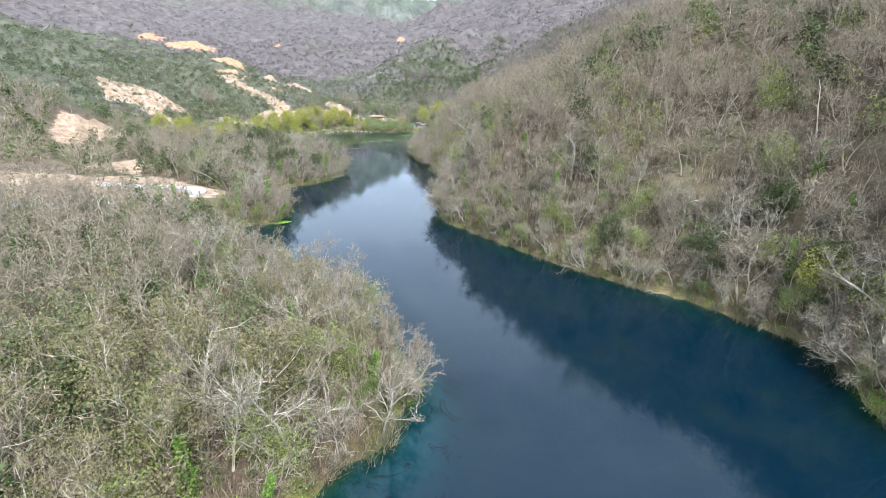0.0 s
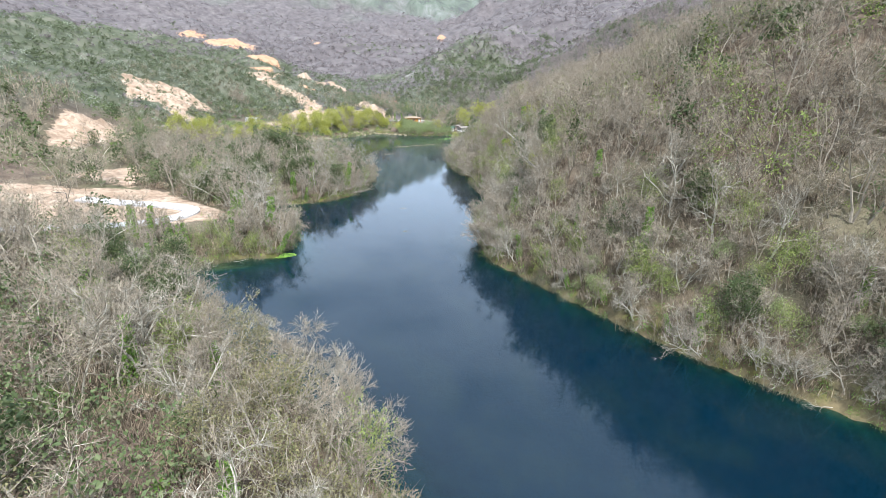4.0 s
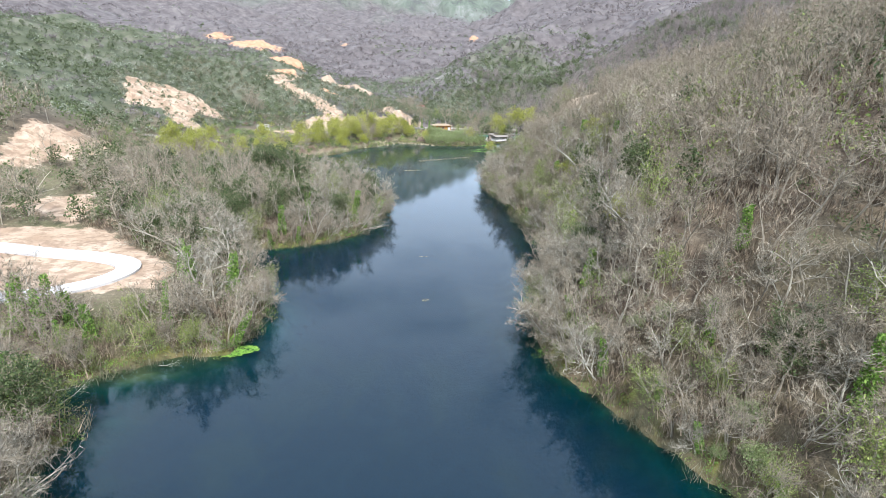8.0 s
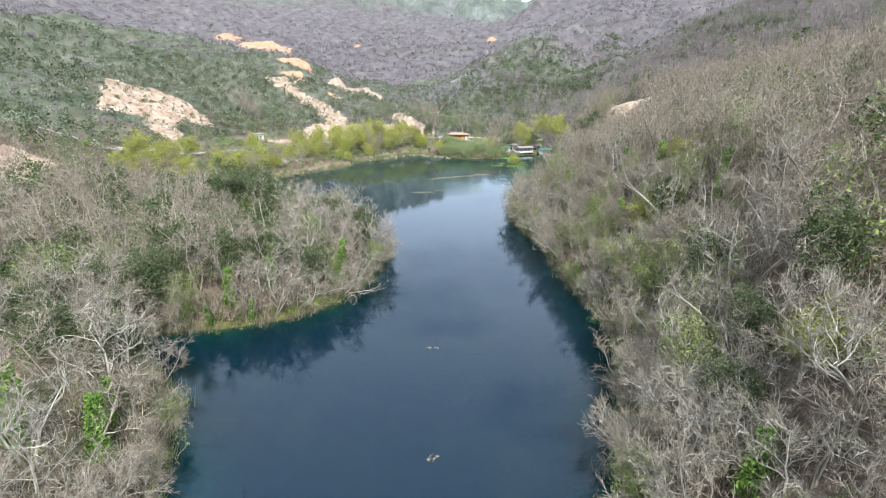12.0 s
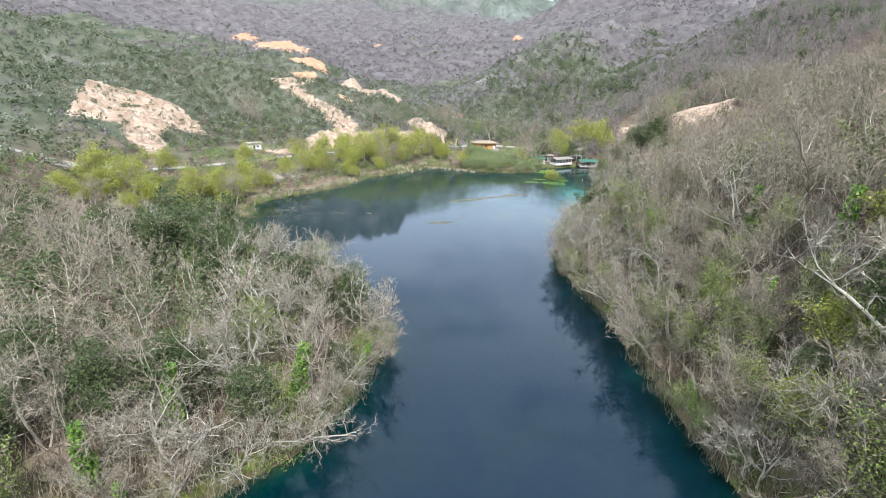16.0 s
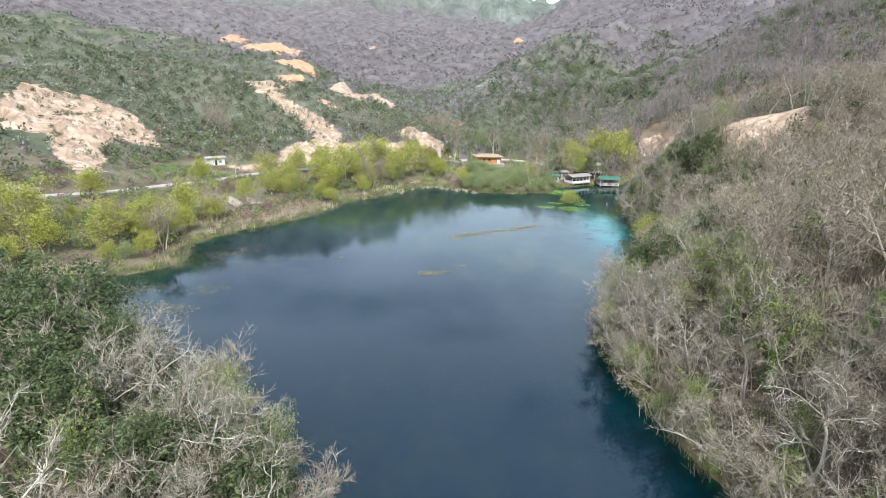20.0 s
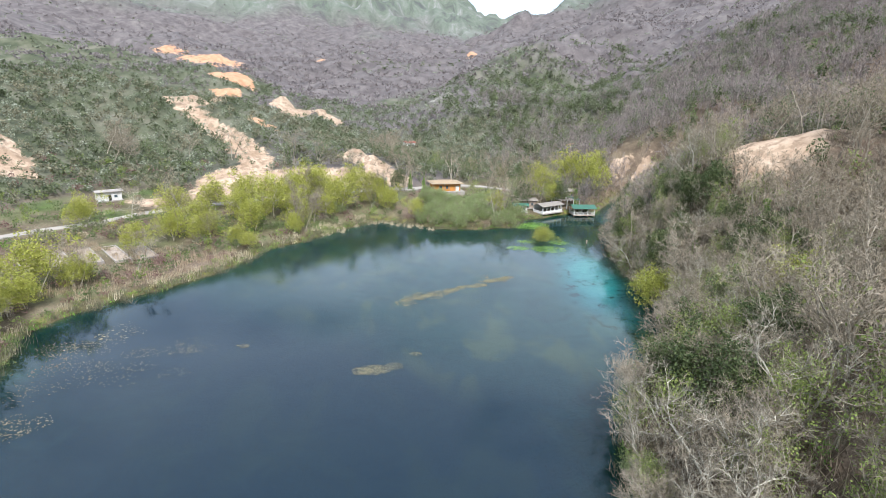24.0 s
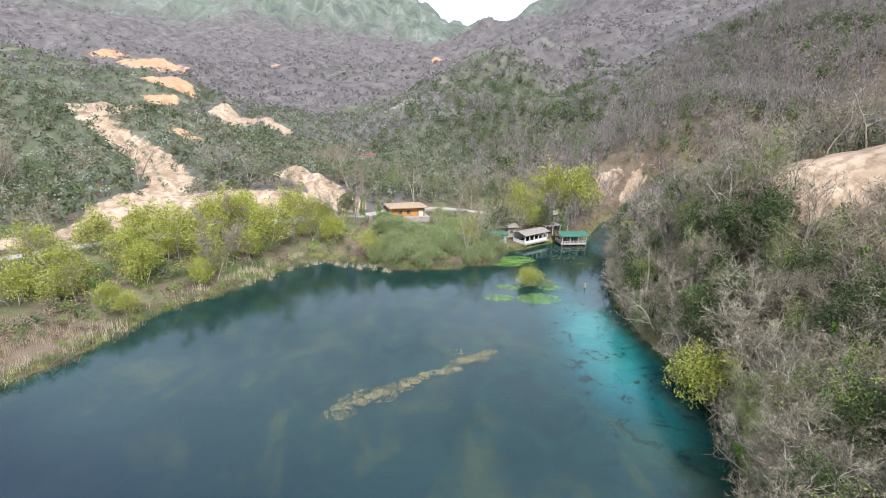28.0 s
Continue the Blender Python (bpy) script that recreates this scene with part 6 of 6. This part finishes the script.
woods("shore_grass", "tufts of green and yellow grass on the waterline", gx_, [(m[0] * np.array([1, 1, 0.4]), m[1]) for m in bunches], M_FRESH, (0, 1), nr, (0.6, 1.0))
dx_ = scatter(nr, -90, -42, 188, 222, 1.8, lambda x, y, z, d: (d > 2) & (nr.uniform(size=x.shape) < 0.6))
cl = [(x + nr.normal(0, 1.2), y + nr.normal(0, 1.2)) for x, y in ((-11, 259), (-9, 257), (-6, 260), (-3, 257), (0, 256), (3, 255.5), (6, 254), (9, 251), (-20, 246), (-23, 242), (-19, 249), (-15, 254)) for _ in range(4)]
clump_pl = (np.array([c[0] for c in cl]), np.array([c[1] for c in cl]), np.full(len(cl), -0.15))
woods("reed_clumps", "pale dry reed clumps standing in the shallow water", clump_pl, [(m[0] * np.array([0.5, 0.5, 0.9]), m[1]) for m in bunches], M_REED, (0, 0.5), nr, (0.7, 1.1))
woods("dry_reed_field", "dry pinkish-beige stalks between the old tanks", dx_, bunches, M_DRY, (0, 0.6), nr, (0.5, 0.9))


# ---------------------------------------------------------------- what floats
def raft(name, label, spots, size, material, seed, category="water plants"):
    """A loose mat of leaves lying on the water round several spots (x, y, radius, count)."""
    r_ = np.random.RandomState(seed)
    c = []
    for x, y, rad, n in spots:
        a, q = r_.uniform(0, 6.28, n), rad * np.sqrt(r_.uniform(0, 1, n))
        c.append(np.stack([x + q * np.cos(a) * 1.5, y + q * np.sin(a), np.full(n, 0.03)], 1))
    c = np.concatenate(c)
    v, t = leaves(c, size, r_, 0.0)
    v[:, 2] = 0.02 + np.abs(v[:, 2] - 0.03) * 0.12
    return tagged(new(name, mesh_of(name, v, t, material)), label, category, kind="stuff")


for x, y in ((-57, 1), (-53, 0), (-50.5, 3), (-46, 0), (-60, 6), (-55, 5)):
    plant("ivy_tree", x, y, wr.uniform(0, 6.28), wr.uniform(0.75, 0.95), 2, 0, int(-x) % 4, "bare slender tree with a column of dark green ivy")
for i, (x, y) in enumerate(((-37, -98), (-41, -88), (-36, -84), (-30, -82), (-25, -87), (-21, -92), (-15, -94), (-29, -98), (-22, -101.5), (-44, -97), (-33, -91), (-48, -89))):
    plant("budding_tree", x, y, wr.uniform(0, 6.28), wr.uniform(1.1, 1.35), 3, 0, i)
plant("pale_tree", -18, -100.5, 0.6, 1.1, 3, 2.0, 1, "tree with a white forked trunk and grey-beige crown")

raft("weed_mat", "long tan mat of floating weed", [(2 + 1.0 * i + nr.normal(0, 0.5), 190 + 0.6 * i + nr.normal(0, 0.7), 0.5 + nr.uniform(0, 1.3), 190) for i in range(26)], 0.15, M_MAT, 71)
raft("weed_mat", "small tan mat of floating weed", [(-4, 161.5, 1.2, 220), (-1.5, 162, 1.4, 260), (1, 163, 1.1, 180), (4.5, 167, 0.7, 70), (-2.5, 161.8, 1.6, 420)], 0.13, M_MAT, 72)
raft("weed_mat", "scattered brown floating weed near the west shore", [(-46 + nr.normal(0, 7), 166 + nr.normal(0, 6), 1.8, 40) for _ in range(44)], 0.14, M_MAT, 73)
raft("weed_mat", "olive-brown weed shoal in the western bay", [(-64 + nr.normal(0, 9), 139 + nr.normal(0, 5.5), 2.4, 110) for _ in range(80)], 0.17, M_MAT, 74)
raft("weed_mat", "small brown weed tufts on open water", [(3, 46, 0.7, 14), (3, 21, 0.6, 12), (-25, 170, 0.8, 16), (-48, 174, 2.4, 40), (-52, 170, 2, 30), (22, 206, 1.5, 20)], 0.3, M_MAT, 75)
raft("water_plants", "bright green floating leaves by the islet", [(35, 231, 2.2, 300), (44, 230, 3.4, 600), (43, 257, 3.4, 700), (47, 260, 3.4, 700), (49, 237, 2.0, 250), (39, 238, 2, 200)], 0.24, M_FRESH, 76)
raft("water_plants", "bright green floating plants at the grassy spit", [(-26.5, 1.2, 1.3, 420), (-24.5, 2.2, 1.2, 380)], 0.2, M_FRESH, 77)
raft("water_plants", "dark floating leaves in the sheltered water by the pavilion", [(62 + nr.normal(0, 6), 264 + nr.normal(0, 4), 1.6, 10) for _ in range(24)], 0.35, M_BRUSH, 78)
bl_ = crown_points(nr, 520, [(-9.5, 272, 3.2, 1.9), (-8, 272.6, 2.6, 1.6), (-10.8, 271.6, 2.2, 1.5)], 2.0)
bush = tagged(new("blossom_bush"), "white blossoming bush on the north shore", "bush")
parted("crown", leaves(bl_, 0.17, nr), M_BLOSSOM, bush)
parted("stem", tube([(-9.5, 272, at_ground(-9.5, 272) - 0.3), (-9.4, 272, 1.8), (-9.2, 272.2, 3.4)], (0.16, 0.1, 0.04)), M_BARK, bush)
islet_pts = crown_points(nr, 700, [(44, 239, 1.2, 2.0), (46.5, 240, 1.6, 2.2), (48.5, 238, 0.9, 1.6)], 1.0)
tagged(new("islet_bush", mesh_of("islet_bush", *leaves(islet_pts, 0.24, nr), M_SPRING)), "rounded yellow-green bush on a small reedy islet", "bush")

# ---------------------------------------------------------------- lamp, post and fallen wood
M_STEEL = painted("dark_steel", (0.05, 0.05, 0.055), 0.45, 0.2, 4.0, 0.6)


def street_lamp(x, y, turn):
    """Slim steel column with an arm and a flat lamp head."""
    h = rooted("street_lamp", x, y, at_ground(x, y), turn, "slim dark steel street lamp at the edge of the pale yard", "street lamp")
    parted("pole", tube([(0, 0, -0.4), (0, 0, 3.5), (0, 0, 7.2)], (0.13, 0.10, 0.07), 8), M_STEEL, h)
    parted("arm", tube([(0, 0, 7.1), (0.5, 0, 7.45), (1.3, 0, 7.5)], (0.06, 0.05, 0.045), 6), M_STEEL, h)
    boxed("lamp_head", h, M_STEEL, (1.1, 1.95, -0.16, 0.16, 7.46, 7.58), bevel=0.03)
    boxed("base_plate", h, M_CONCRETE, (-0.3, 0.3, -0.3, 0.3, -0.2, 0.08), bevel=0.02)


street_lamp(-77, 14, 200)

post = rooted("mooring_post", 57.5, 236.5, 0, 0, "short weathered wooden post standing in the shallow water", "post")
parted("shaft", tube([(0, 0, -3.0), (0.03, 0, 0.2), (0.05, 0.02, 0.95)], (0.17, 0.16, 0.14), 7), M_OLDWOOD, post)
parted("cap", tube([(0.05, 0.02, 0.95), (0.05, 0.02, 1.12)], (0.2, 0.12), 7), M_DRY, post, "pale top of the post")

fw = np.random.RandomState(57)
drift_model = limbed_tree(903, 7.0, 3.2, 6, 3, 2, 2, 1, 0.1, 0.3, 1.0, 0.03)
drift_wood, drift_twigs = mesh_of("trunk", *drift_model[0], M_PALE), mesh_of("twigs", *drift_model[1], M_TWIGPALE)
for x, y, turn, size in ((-46.5, -6.5, 30, 0.55), (-43, -11.5, 80, 0.6), (-45, -16, 300, 0.5), (-35, -3, 10, 0.4), (-72, 152, 70, 0.9), (-63, 158, 120, 0.8), (-33, 32, 200, 0.5), (30, 36, 180, 0.6), (57, -60, 190, 0.6), (45, 150, 215, 0.7)):
    log = tagged(new("fallen_tree"), "bleached dead tree lying half in the water", "driftwood", "fallen trees at the waterline")
    log.matrix_basis = pose(x, y, max(at_ground(x, y), 0) + 0.35, 0, 82, turn) @ Matrix.Scale(size, 4)
    part("trunk", drift_wood, log)
    part("twigs", drift_twigs, log)
